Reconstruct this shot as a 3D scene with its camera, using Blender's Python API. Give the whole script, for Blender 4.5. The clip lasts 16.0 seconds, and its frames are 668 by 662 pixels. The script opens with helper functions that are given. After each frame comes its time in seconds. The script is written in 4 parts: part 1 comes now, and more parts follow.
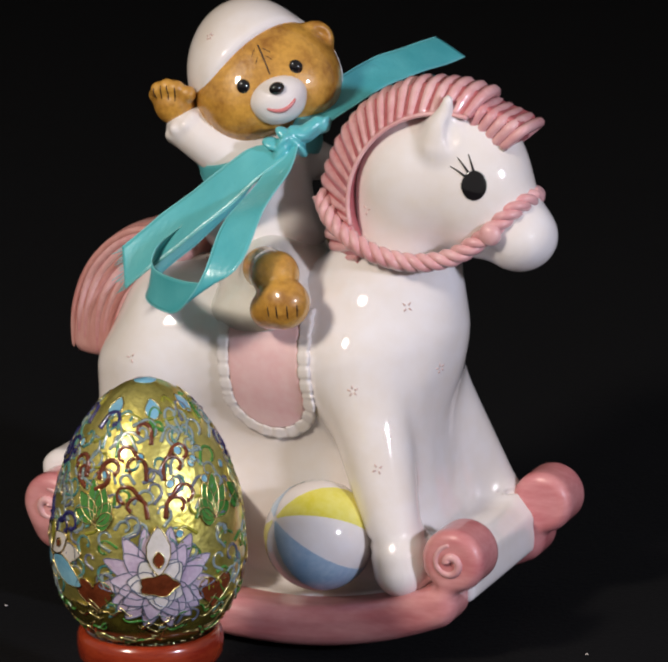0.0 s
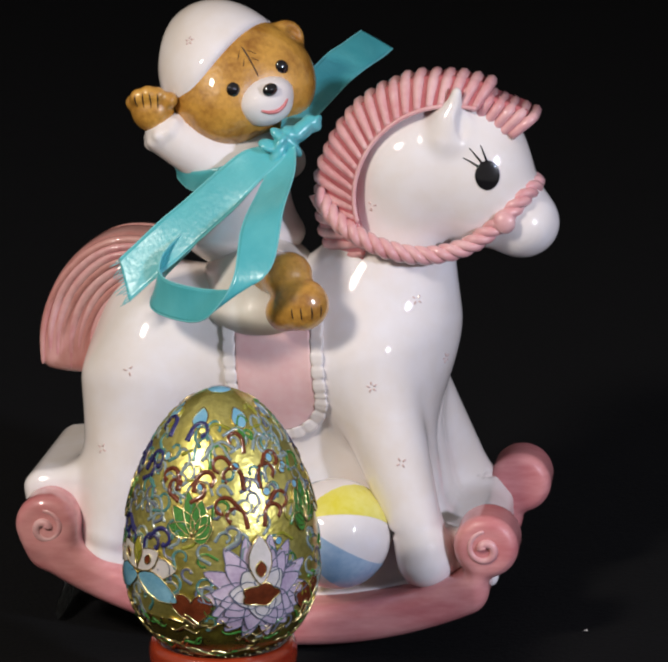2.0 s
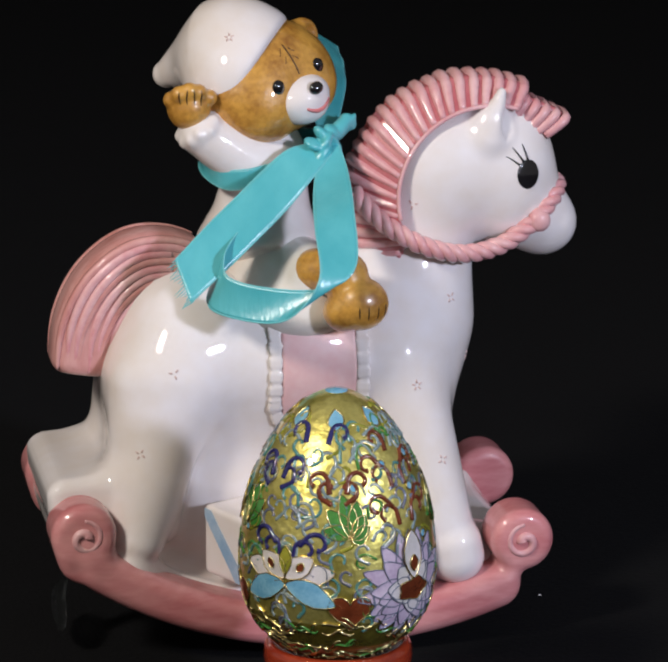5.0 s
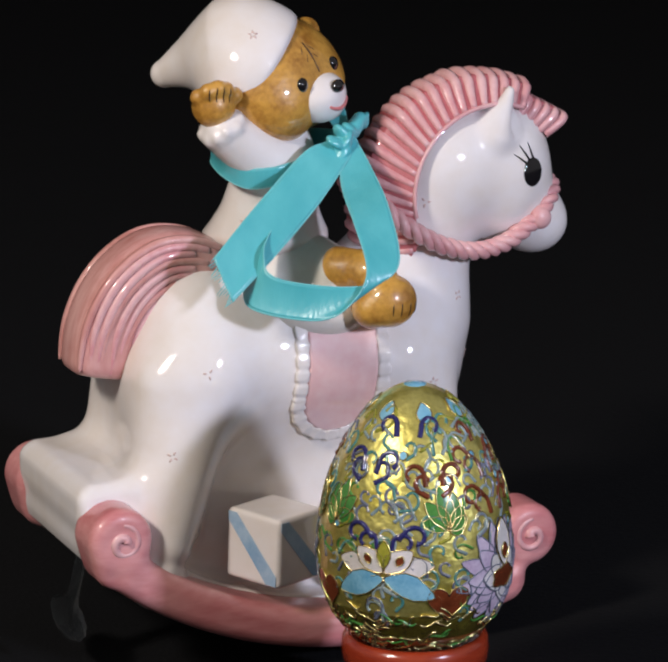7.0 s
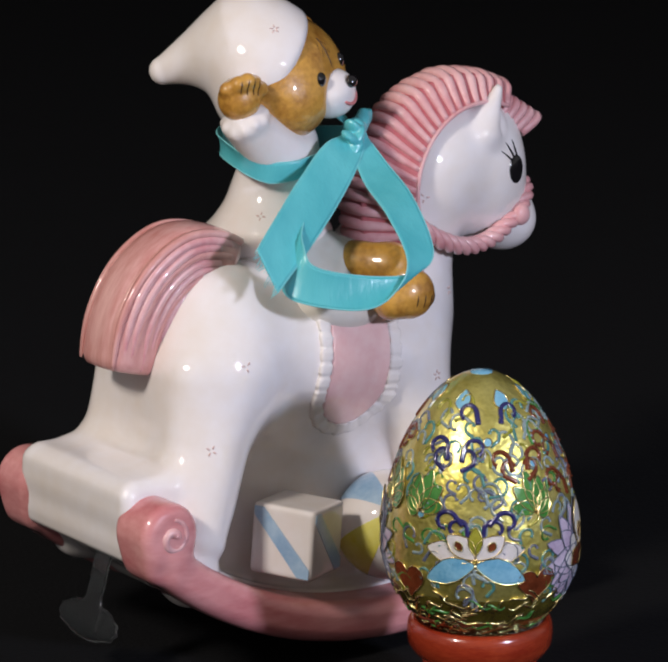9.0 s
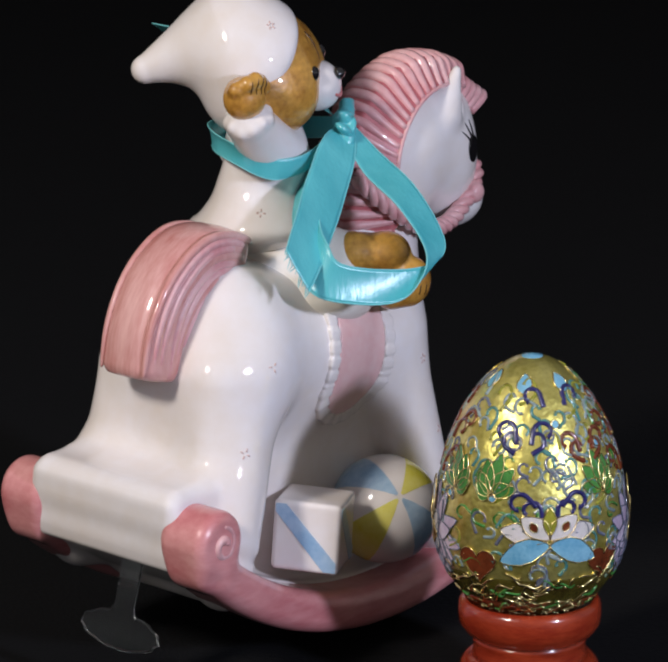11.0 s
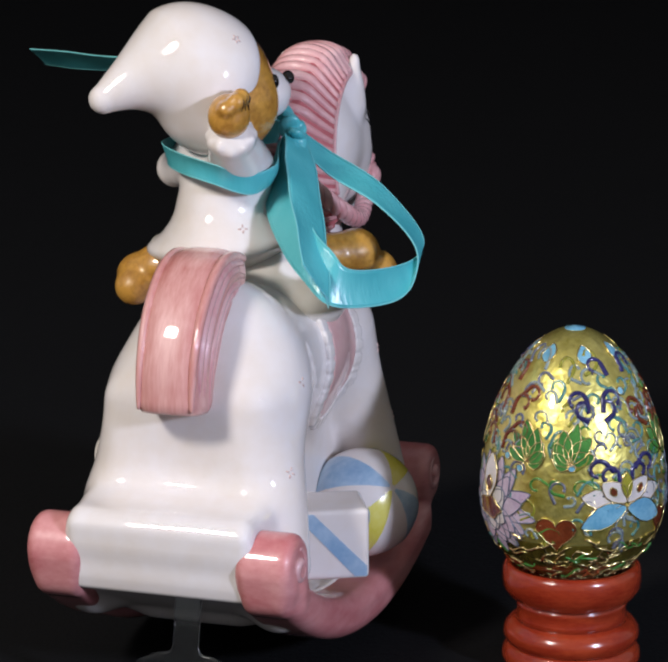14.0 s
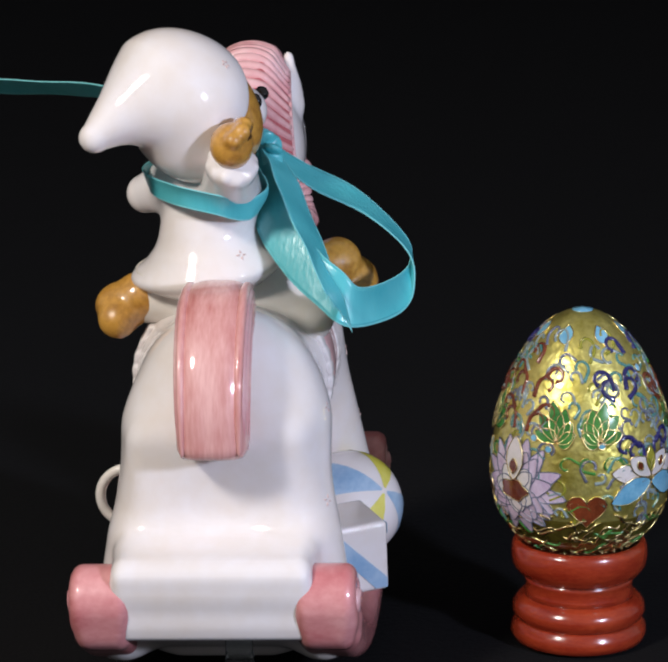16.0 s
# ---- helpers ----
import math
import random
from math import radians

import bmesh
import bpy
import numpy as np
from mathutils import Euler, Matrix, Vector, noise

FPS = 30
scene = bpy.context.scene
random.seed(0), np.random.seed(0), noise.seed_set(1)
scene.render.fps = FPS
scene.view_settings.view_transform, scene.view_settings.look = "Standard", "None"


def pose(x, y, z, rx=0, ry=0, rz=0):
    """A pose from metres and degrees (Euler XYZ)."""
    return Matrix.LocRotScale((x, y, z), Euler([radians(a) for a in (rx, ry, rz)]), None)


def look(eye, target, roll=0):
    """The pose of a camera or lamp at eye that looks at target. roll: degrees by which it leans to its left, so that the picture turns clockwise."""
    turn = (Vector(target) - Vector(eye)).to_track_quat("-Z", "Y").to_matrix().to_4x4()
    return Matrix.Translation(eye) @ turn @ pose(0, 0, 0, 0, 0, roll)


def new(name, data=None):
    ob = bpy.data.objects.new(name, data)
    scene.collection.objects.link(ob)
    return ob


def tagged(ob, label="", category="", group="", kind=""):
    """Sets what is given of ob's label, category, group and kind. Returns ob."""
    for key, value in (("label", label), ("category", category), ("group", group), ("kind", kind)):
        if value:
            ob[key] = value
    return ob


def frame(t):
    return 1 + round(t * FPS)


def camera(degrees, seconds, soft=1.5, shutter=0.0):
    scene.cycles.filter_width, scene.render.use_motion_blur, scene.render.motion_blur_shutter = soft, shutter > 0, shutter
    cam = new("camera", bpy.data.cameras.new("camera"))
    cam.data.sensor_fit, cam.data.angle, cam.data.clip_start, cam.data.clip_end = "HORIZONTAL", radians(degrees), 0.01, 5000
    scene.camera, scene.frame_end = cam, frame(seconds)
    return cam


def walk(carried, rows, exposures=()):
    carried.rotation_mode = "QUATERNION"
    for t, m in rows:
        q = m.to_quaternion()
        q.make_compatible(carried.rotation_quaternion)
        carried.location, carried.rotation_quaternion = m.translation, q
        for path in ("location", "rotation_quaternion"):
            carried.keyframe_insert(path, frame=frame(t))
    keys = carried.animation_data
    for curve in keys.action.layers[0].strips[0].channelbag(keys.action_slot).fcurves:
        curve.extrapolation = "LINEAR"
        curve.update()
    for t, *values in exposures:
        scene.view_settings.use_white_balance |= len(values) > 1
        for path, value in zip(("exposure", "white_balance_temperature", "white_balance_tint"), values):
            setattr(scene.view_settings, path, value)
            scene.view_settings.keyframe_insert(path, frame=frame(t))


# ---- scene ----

# Lengths of the figurine are in centimetres in its own space: x forward, y to its left, z up.
CM = 0.01
cam = camera(11.74, 16.0, soft=2.6)
STAND = pose(0.0, -0.82, 0.294, 75.45, 0.0, 0.0) @ pose(0, 0, 0, 0, 0, -0.34)
walk(cam, [(0.0, STAND), (16.0, STAND)], exposures=[(0.0, 0.05, 6600, 11), (3.5, 0.05, 6300, 11), (9.0, 0.06, 6250, 12), (12.5, 0.08, 6050, 12), (14.0, 0.16, 6050, 11), (16.0, 0.22, 6050, 11)])

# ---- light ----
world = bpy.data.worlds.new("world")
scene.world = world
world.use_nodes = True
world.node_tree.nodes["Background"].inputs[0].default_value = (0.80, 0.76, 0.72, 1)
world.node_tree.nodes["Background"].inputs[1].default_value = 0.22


def area_lamp(name, place, target, size, watts, colour):
    data = bpy.data.lights.new(name, "AREA")
    data.shape, data.size, data.energy, data.color = "SQUARE", size, watts, colour
    ob = new(name, data)
    ob.matrix_world = look(place, target)
    return ob


area_lamp("key_lamp", (0.57, -0.66, 0.345), (0, 0, 0.08), 0.06, 4.8, (0.79, 0.83, 1.0))
area_lamp("side_lamp", (-0.50, -0.60, 0.64), (0, 0, 0.08), 0.12, 5.6, (1.0, 0.91, 0.79))


# ---- materials ----
def material(name, base, rough=0.3, metal=0.0, coat=0.0, vary=0.0, vary_scale=60.0, second=None, bump=0.0, bump_scale=200.0, stretch=(1, 1, 1), ramp=(0.35, 0.65)):
    m = bpy.data.materials.new(name)
    m.use_nodes = True
    nt = m.node_tree
    p = nt.nodes["Principled BSDF"]
    p.inputs["Roughness"].default_value, p.inputs["Metallic"].default_value = rough, metal
    p.inputs["Coat Weight"].default_value, p.inputs["Coat Roughness"].default_value = coat, 0.03
    p.inputs["Base Color"].default_value = (*base, 1)
    tc = nt.nodes.new("ShaderNodeTexCoord")
    mp = nt.nodes.new("ShaderNodeMapping")
    mp.inputs["Scale"].default_value = stretch
    nt.links.new(tc.outputs["Object"], mp.inputs["Vector"])
    if second:
        big = nt.nodes.new("ShaderNodeTexNoise")
        big.inputs["Scale"].default_value, big.inputs["Detail"].default_value = vary_scale, 6
        fine = nt.nodes.new("ShaderNodeTexNoise")
        fine.inputs["Scale"].default_value, fine.inputs["Detail"].default_value = vary_scale * 7, 3
        add = nt.nodes.new("ShaderNodeMix")
        add.inputs["Factor"].default_value = 0.3
        cr = nt.nodes.new("ShaderNodeValToRGB")
        cr.color_ramp.elements[0].position, cr.color_ramp.elements[1].position = ramp
        cr.color_ramp.elements[0].color, cr.color_ramp.elements[1].color = (*base, 1), (*second, 1)
        for n in (big, fine):
            nt.links.new(mp.outputs[0], n.inputs["Vector"])
        nt.links.new(big.outputs["Fac"], add.inputs[2])
        nt.links.new(fine.outputs["Fac"], add.inputs[3])
        nt.links.new(add.outputs[0], cr.inputs[0])
        nt.links.new(cr.outputs[0], p.inputs["Base Color"])
    if bump:
        n = nt.nodes.new("ShaderNodeTexNoise")
        n.inputs["Scale"].default_value, n.inputs["Detail"].default_value = bump_scale, 4
        b = nt.nodes.new("ShaderNodeBump")
        b.inputs["Strength"].default_value, b.inputs["Distance"].default_value = bump, 0.001
        nt.links.new(mp.outputs[0], n.inputs["Vector"])
        nt.links.new(n.outputs["Fac"], b.inputs["Height"])
        nt.links.new(b.outputs[0], p.inputs["Normal"])
    return m


GLAZE = material("white_glaze", (0.77, 0.69, 0.63), 0.55, coat=1.0, second=(0.84, 0.80, 0.81), vary_scale=26, bump=0.16, bump_scale=70)
GLAZE.node_tree.nodes["Principled BSDF"].inputs["Specular IOR Level"].default_value = 0.25
CREAM = material("cream_glaze", (0.74, 0.67, 0.58), 0.45, coat=1.0, second=(0.82, 0.77, 0.72), vary_scale=50, bump=0.05)
PINK = material("pink_glaze", (0.62, 0.23, 0.245), 0.42, coat=1.0, second=(0.82, 0.54, 0.53), vary_scale=70, bump=0.06, bump_scale=150, ramp=(0.3, 0.72))
ROSE = material("rose_streaked_glaze", (0.46, 0.095, 0.11), 0.42, coat=1.0, second=(0.76, 0.36, 0.35), vary_scale=60, stretch=(0.45, 1, 1.6), bump=0.06, bump_scale=150, ramp=(0.25, 0.7))
BLUSH = material("pale_pink_glaze", (0.76, 0.42, 0.42), 0.45, coat=1.0, second=(0.83, 0.58, 0.56), vary_scale=60, bump=0.04)
BROWN = material("honey_brown_glaze", (0.25, 0.09, 0.010), 0.4, coat=1.0, second=(0.62, 0.32, 0.055), vary_scale=110, bump=0.3, bump_scale=330, ramp=(0.30, 0.58))
BLACK = material("black_glaze", (0.008, 0.007, 0.008), 0.15, coat=0.8)
DARK = material("dark_brown_paint", (0.035, 0.014, 0.008), 0.4)
SALMON = material("salmon_paint", (0.62, 0.20, 0.20), 0.3, coat=0.4)
BLUE = material("blue_glaze", (0.24, 0.40, 0.60), 0.3, coat=0.6, second=(0.46, 0.60, 0.74), vary_scale=80)
YELLOW = material("yellow_glaze", (0.72, 0.63, 0.05), 0.25, coat=0.6, second=(0.80, 0.74, 0.22), vary_scale=80)
SATIN = material("teal_satin", (0.06, 0.40, 0.45), 0.30, second=(0.12, 0.52, 0.56), vary_scale=30, bump=0.15, bump_scale=900, stretch=(1, 1, 0.15))
SATIN.node_tree.nodes["Principled BSDF"].inputs["Specular IOR Level"].default_value = 0.9
HEM = material("teal_satin_hem", (0.18, 0.55, 0.58), 0.5)
LACQUER = material("red_lacquer", (0.21, 0.016, 0.006), 0.22, coat=0.6, second=(0.34, 0.045, 0.014), vary_scale=90, bump=0.08, bump_scale=300, stretch=(1, 1, 4))
CLOTH = material("black_cloth", (0.0006, 0.0006, 0.0011), 0.95, second=(0.0011, 0.0011, 0.0018), vary_scale=20, bump=0.4, bump_scale=900)
CLOTH.node_tree.nodes["Principled BSDF"].inputs["Specular IOR Level"].default_value = 0.2
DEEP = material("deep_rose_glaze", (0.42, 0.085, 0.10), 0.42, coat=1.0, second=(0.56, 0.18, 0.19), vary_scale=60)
GOLD = material("gold_foil", (0.48, 0.40, 0.05), 0.36, metal=0.85, coat=0.8, second=(0.90, 0.80, 0.24), vary_scale=110, bump=0.35, bump_scale=420, ramp=(0.3, 0.6))
WIRE = material("gilt_wire", (0.80, 0.64, 0.28), 0.25, metal=1.0)
ENAMELS = {
    "lilac": ((0.42, 0.32, 0.44), (0.62, 0.52, 0.62)), "navy": ((0.012, 0.010, 0.06), (0.03, 0.028, 0.14)), "rust": ((0.085, 0.018, 0.006), (0.19, 0.042, 0.014)),
    "leaf": ((0.02, 0.13, 0.02), (0.08, 0.26, 0.05)), "sky": ((0.10, 0.30, 0.46), (0.25, 0.50, 0.64)), "teal": ((0.04, 0.16, 0.15), (0.11, 0.27, 0.24)),
    "pale": ((0.55, 0.52, 0.48), (0.72, 0.66, 0.66)), "grey": ((0.16, 0.22, 0.22), (0.28, 0.34, 0.34)), "olive": ((0.16, 0.17, 0.01), (0.34, 0.32, 0.04))}
ENAMELS["umber"] = ((0.035, 0.022, 0.004), (0.10, 0.085, 0.012))
ENAMELS["slate"] = ((0.09, 0.10, 0.14), (0.16, 0.18, 0.24))
ENAMEL = {k: material(k + "_enamel", a, 0.16, coat=0.6, second=b, vary_scale=160, bump=0.06, bump_scale=400) for k, (a, b) in ENAMELS.items()}
ACRYLIC = bpy.data.materials.new("clear_acrylic")
ACRYLIC.use_nodes = True
_p = ACRYLIC.node_tree.nodes["Principled BSDF"]
_p.inputs["Transmission Weight"].default_value, _p.inputs["Roughness"].default_value, _p.inputs["IOR"].default_value = 1.0, 0.18, 1.49
_p.inputs["Base Color"].default_value = (0.85, 0.92, 0.93, 1)

INKPINK = material("faded_pink_brush_mark", (0.66, 0.47, 0.43), 0.4, coat=0.8)
TAILPINK = material("tail_glaze", (0.50, 0.17, 0.15), 0.45, coat=1.0, second=(0.78, 0.45, 0.42), vary_scale=55, bump=0.06, bump_scale=150, ramp=(0.3, 0.68), stretch=(1, 3.5, 0.5))

# ---- building helpers ----
BASE = {}


def thing(name, base, label, category, group=""):
    ob = new(name)
    ob.empty_display_size = 0.01
    BASE[ob.name] = np.array(base, float)
    return tagged(ob, label, category, group)


def base_of(ob):
    while ob.parent:
        ob = ob.parent
    return BASE[ob.name]


def solid(name, verts, faces, mat, parent, label="", smooth=True):
    """One mesh under a thing or a part, from corners in centimetres in the figurine's space."""
    me = bpy.data.meshes.new(name)
    v = (np.asarray(verts, float) - base_of(parent)) * CM
    if isinstance(faces, np.ndarray):
        n, k = faces.shape
        me.vertices.add(len(v))
        me.vertices.foreach_set("co", v.astype(np.float32).ravel())
        me.loops.add(n * k)
        me.loops.foreach_set("vertex_index", faces.astype(np.int32).ravel())
        me.polygons.add(n)
        me.polygons.foreach_set("loop_start", np.arange(0, n * k, k, dtype=np.int32))
    else:
        me.from_pydata(v.tolist(), [], faces)
    me.update(calc_edges=True)
    me.validate()
    me.polygons.foreach_set("use_smooth", np.full(len(me.polygons), smooth))
    me.materials.append(mat)
    ob = new(name, me)
    ob.parent = parent
    return tagged(ob, label)


# distance fields -----------------------------------------------------------
def rot(rx=0, ry=0, rz=0):
    return np.array(pose(0, 0, 0, rx, ry, rz).to_3x3())


def ball_f(c, r, m=None):
    """Ellipsoid with half axes r, turned by m."""
    c, r = np.array(c, np.float32), np.array(r if np.ndim(r) else (r, r, r), np.float32)

    def f(p):
        q = p - c
        if m is not None:
            q = q @ np.asarray(m, np.float32)
        k0 = np.sqrt(((q / r) ** 2).sum(-1))
        k1 = np.sqrt(((q / (r * r)) ** 2).sum(-1))
        return k0 * (k0 - 1) / np.maximum(k1, 1e-6)
    return f


def cone_f(a, b, ra, rb):
    """Capsule from a to b whose radius runs from ra to rb."""
    a, b = np.array(a, np.float32), np.array(b, np.float32)
    d = b - a

    def f(p):
        q = p - a
        t = np.clip((q @ d) / (d @ d), 0, 1)
        return np.sqrt(((q - t[..., None] * d) ** 2).sum(-1)) - (ra + (rb - ra) * t)
    return f


def box_f(c, h, r, m=None):
    c, h = np.array(c, np.float32), np.array(h, np.float32) - r

    def f(p):
        q = p - c
        if m is not None:
            q = q @ np.asarray(m, np.float32)
        q = np.abs(q) - h
        return np.sqrt((np.maximum(q, 0) ** 2).sum(-1)) + np.minimum(q.max(-1), 0) - r
    return f


def blend(*fs, k=0.5):
    def f(p):
        d = fs[0](p)
        for g in fs[1:]:
            e = g(p)
            h = np.maximum(k - np.abs(d - e), 0) / k
            d = np.minimum(d, e) - h * h * k * 0.25
        return d
    return f


def cut(f, g, k=0.1):
    def out(p):
        d, e = f(p), -g(p)
        h = np.maximum(k - np.abs(d - e), 0) / k
        return np.maximum(d, e) + h * h * k * 0.25
    return out


def surface(f, lo, hi, h):
    """Corners and quads of the surface on which f is 0."""
    lo, hi = np.array(lo, float), np.array(hi, float)
    n = np.ceil((hi - lo) / h).astype(int) + 1
    ax = [np.float32(lo[i] + h * np.arange(n[i])) for i in range(3)]
    V = np.empty(n, np.float32)
    for i in range(0, n[0], 24):
        g = np.stack(np.meshgrid(ax[0][i:i + 24], ax[1], ax[2], indexing="ij"), -1)
        V[i:i + 24] = f(g)
    s = V < 0
    m = n - 1
    corner = lambda A, a, b, c: A[a:a + m[0], b:b + m[1], c:c + m[2]]
    count = sum(corner(s, a, b, c).astype(np.int8) for a in (0, 1) for b in (0, 1) for c in (0, 1))
    I = np.argwhere((count > 0) & (count < 8))
    idx = np.full(m, -1, np.int64)
    idx[tuple(I.T)] = np.arange(len(I))
    pos, hits = np.zeros((len(I), 3)), np.zeros(len(I))
    for axis in range(3):
        for u in (0, 1):
            for w in (0, 1):
                o = np.insert(np.array([u, w]), axis, 0)
                a, e = I + o, I + o
                e = e.copy()
                e[:, axis] += 1
                va, vb = V[tuple(a.T)], V[tuple(e.T)]
                x = (va < 0) != (vb < 0)
                t = va[x] / (va[x] - vb[x])
                q = a[x].astype(float)
                q[:, axis] += t
                pos[x] += q
                hits[x] += 1
    verts = lo + h * pos / hits[:, None]
    quads = []
    for axis in range(3):
        u, w = [i for i in range(3) if i != axis]
        sl = [slice(1, m[i]) for i in range(3)]
        sl[axis] = slice(0, m[axis])
        up = list(sl)
        up[axis] = slice(1, m[axis] + 1)
        a, e = s[tuple(sl)], s[tuple(up)]
        E = np.argwhere(a != e)
        inside = a[tuple(E.T)]
        for i in (u, w):
            E[:, i] += 1
        du, dw = np.zeros(3, int), np.zeros(3, int)
        du[u], dw[w] = 1, 1
        q = np.stack([idx[tuple(x.T)] for x in (E - du - dw, E - dw, E, E - du)], 1)
        flip = inside if axis != 1 else ~inside
        q[~flip] = q[~flip][:, ::-1]
        quads.append(q)
    return verts, np.concatenate(quads)


def field(name, f, lo, hi, h, mat, parent, label=""):
    v, q = surface(f, lo, hi, h)
    return solid(name, v, q, mat, parent, label)


# sweeps --------------------------------------------------------------------
def spline(points, n, closed=False):
    p = np.array(points, float)
    k = len(p)
    if closed:
        p = np.vstack([p[-1], p, p[:2]])
        segs = k
    else:
        p = np.vstack([2 * p[0] - p[1], p, 2 * p[-1] - p[-2]])
        segs = k - 1
    u = np.linspace(0, segs, n, endpoint=not closed)
    i = np.minimum(u.astype(int), segs - 1)
    t = (u - i)[:, None]
    a, b, c, d = p[i], p[i + 1], p[i + 2], p[i + 3]
    return 0.5 * (2 * b + (c - a) * t + (2 * a - 5 * b + 4 * c - d) * t * t + (3 * b - a - 3 * c + d) * t ** 3)


def frames_along(p):
    d = np.gradient(p, axis=0)
    d /= np.linalg.norm(d, axis=1)[:, None]
    up = np.array([0.13, 0.31, 0.94])
    n = np.empty_like(p)
    last = up - (up @ d[0]) * d[0]
    for i in range(len(p)):
        last = last - (last @ d[i]) * d[i]
        last /= np.linalg.norm(last)
        n[i] = last
    return d, n, np.cross(d, n)


def tube(p, radius, sides=8, twist=0.0, offset=0.0, phase=0.0):
    """Corners and faces of a tube along p; with an offset it winds round p."""
    p = np.asarray(p, float)
    d, n, b = frames_along(p)
    if offset:
        s = np.r_[0, np.cumsum(np.linalg.norm(np.diff(p, axis=0), axis=1))]
        a = phase + twist * s
        p = p + offset * (np.cos(a)[:, None] * n + np.sin(a)[:, None] * b)
        d, n, b = frames_along(p)
    r = np.broadcast_to(radius, len(p))
    a = np.linspace(0, 2 * np.pi, sides, endpoint=False)
    v = (p[:, None] + r[:, None, None] * (np.cos(a)[None, :, None] * n[:, None] + np.sin(a)[None, :, None] * b[:, None])).reshape(-1, 3)
    k = len(p)
    f = [[i * sides + j, i * sides + (j + 1) % sides, (i + 1) * sides + (j + 1) % sides, (i + 1) * sides + j] for i in range(k - 1) for j in range(sides)]
    f += [list(range(sides))[::-1], [(k - 1) * sides + j for j in range(sides)]]
    return v, f


def joined(pieces):
    V, F, o = [], [], 0
    for v, f in pieces:
        V.append(np.asarray(v))
        F += [[i + o for i in q] for q in f]
        o += len(v)
    return np.vstack(V), F


def band(centre, across, thick=0.02, cells=10, wave=0.0):
    """A ribbon of cloth along centre; across holds half the width, as a vector, at each place."""
    c, w = np.asarray(centre), np.asarray(across)
    k = len(c)
    d = np.gradient(c, axis=0)
    nrm = np.cross(d, w)
    nrm /= np.linalg.norm(nrm, axis=1)[:, None]
    u = np.linspace(-1, 1, cells)
    s = np.linspace(0, 1, k)
    top = c[:, None] + u[None, :, None] * w[:, None]
    top = top + nrm[:, None] * (wave * (np.sin(9 * s)[:, None] * u[None] ** 2 + 0.5 * np.sin(23 * s)[:, None] * u[None]))[..., None]
    V = np.concatenate([(top + nrm[:, None] * thick).reshape(-1, 3), (top - nrm[:, None] * thick).reshape(-1, 3)])
    o = k * cells
    F = []
    for i in range(k - 1):
        for j in range(cells - 1):
            a = i * cells + j
            F.append([a, a + 1, a + cells + 1, a + cells])
            F.append([o + a, o + a + cells, o + a + cells + 1, o + a + 1])
        for j in (0, cells - 1):
            a = i * cells + j
            q = [a, a + cells, o + a + cells, o + a]
            F.append(q if j == 0 else q[::-1])
    for i in (0, k - 1):
        for j in range(cells - 1):
            a = i * cells + j
            q = [a, o + a, o + a + 1, a + 1]
            F.append(q if i == 0 else q[::-1])
    return V, F, top


def lathe(profile, centre, sides=96):
    """Corners and faces of a turned body; profile holds (radius, height)."""
    c = np.array(centre, float)
    a = np.linspace(0, 2 * np.pi, sides, endpoint=False)
    V = np.array([[c[0] + r * np.cos(t), c[1] + r * np.sin(t), c[2] + z] for r, z in profile for t in a])
    k = len(profile)
    F = [[i * sides + j, i * sides + (j + 1) % sides, (i + 1) * sides + (j + 1) % sides, (i + 1) * sides + j] for i in range(k - 1) for j in range(sides)]
    return V, F + [list(range(sides))[::-1], [(k - 1) * sides + j for j in range(sides)]]


# ---- the setting ----
def quad_sheet(name, corners, mat, label, kind="structure", cuts=1, relief=0.0):
    bm = bmesh.new()
    a, b, c, d = [Vector(x) for x in corners]
    grid = [[bm.verts.new(a.lerp(b, i / cuts).lerp(d.lerp(c, i / cuts), j / cuts)) for j in range(cuts + 1)] for i in range(cuts + 1)]
    if relief:
        for row in grid:
            for v in row:
                v.co.z += relief * (noise.noise(v.co * 6) + 0.4 * noise.noise(v.co * 17)) - relief
    for i in range(cuts):
        for j in range(cuts):
            bm.faces.new((grid[i][j], grid[i + 1][j], grid[i + 1][j + 1], grid[i][j + 1]))
    me = bpy.data.meshes.new(name)
    bm.to_mesh(me)
    bm.free()
    me.materials.append(mat)
    for p in me.polygons:
        p.use_smooth = True
    return tagged(new(name, me), label, "backdrop", kind=kind)


quad_sheet("ground", [(-2, -2, 0), (2, -2, 0), (2, 1.2, 0), (-2, 1.2, 0)], CLOTH, "black matt cloth spread under the ornaments", cuts=120, relief=0.0006)
quad_sheet("backdrop", [(-2, 1.2, -0.01), (2, 1.2, -0.01), (2, 1.2, 2), (-2, 1.2, 2)], CLOTH, "black cloth hanging behind the ornaments")

# ---- the figurine ----
FLOOR = -1.5
figurine = thing("rocking_horse_figurine", (0.5, 0, FLOOR), "glazed ceramic teddy bear riding a white and pink rocking horse", "figurine")



def squeezed(f, y0, k):
    """f, narrowed across by k about y0."""
    def g(p):
        q = np.stack([p[..., 0], y0 + (p[..., 1] - y0) / k, p[..., 2]], -1)
        return f(q) * k
    return g


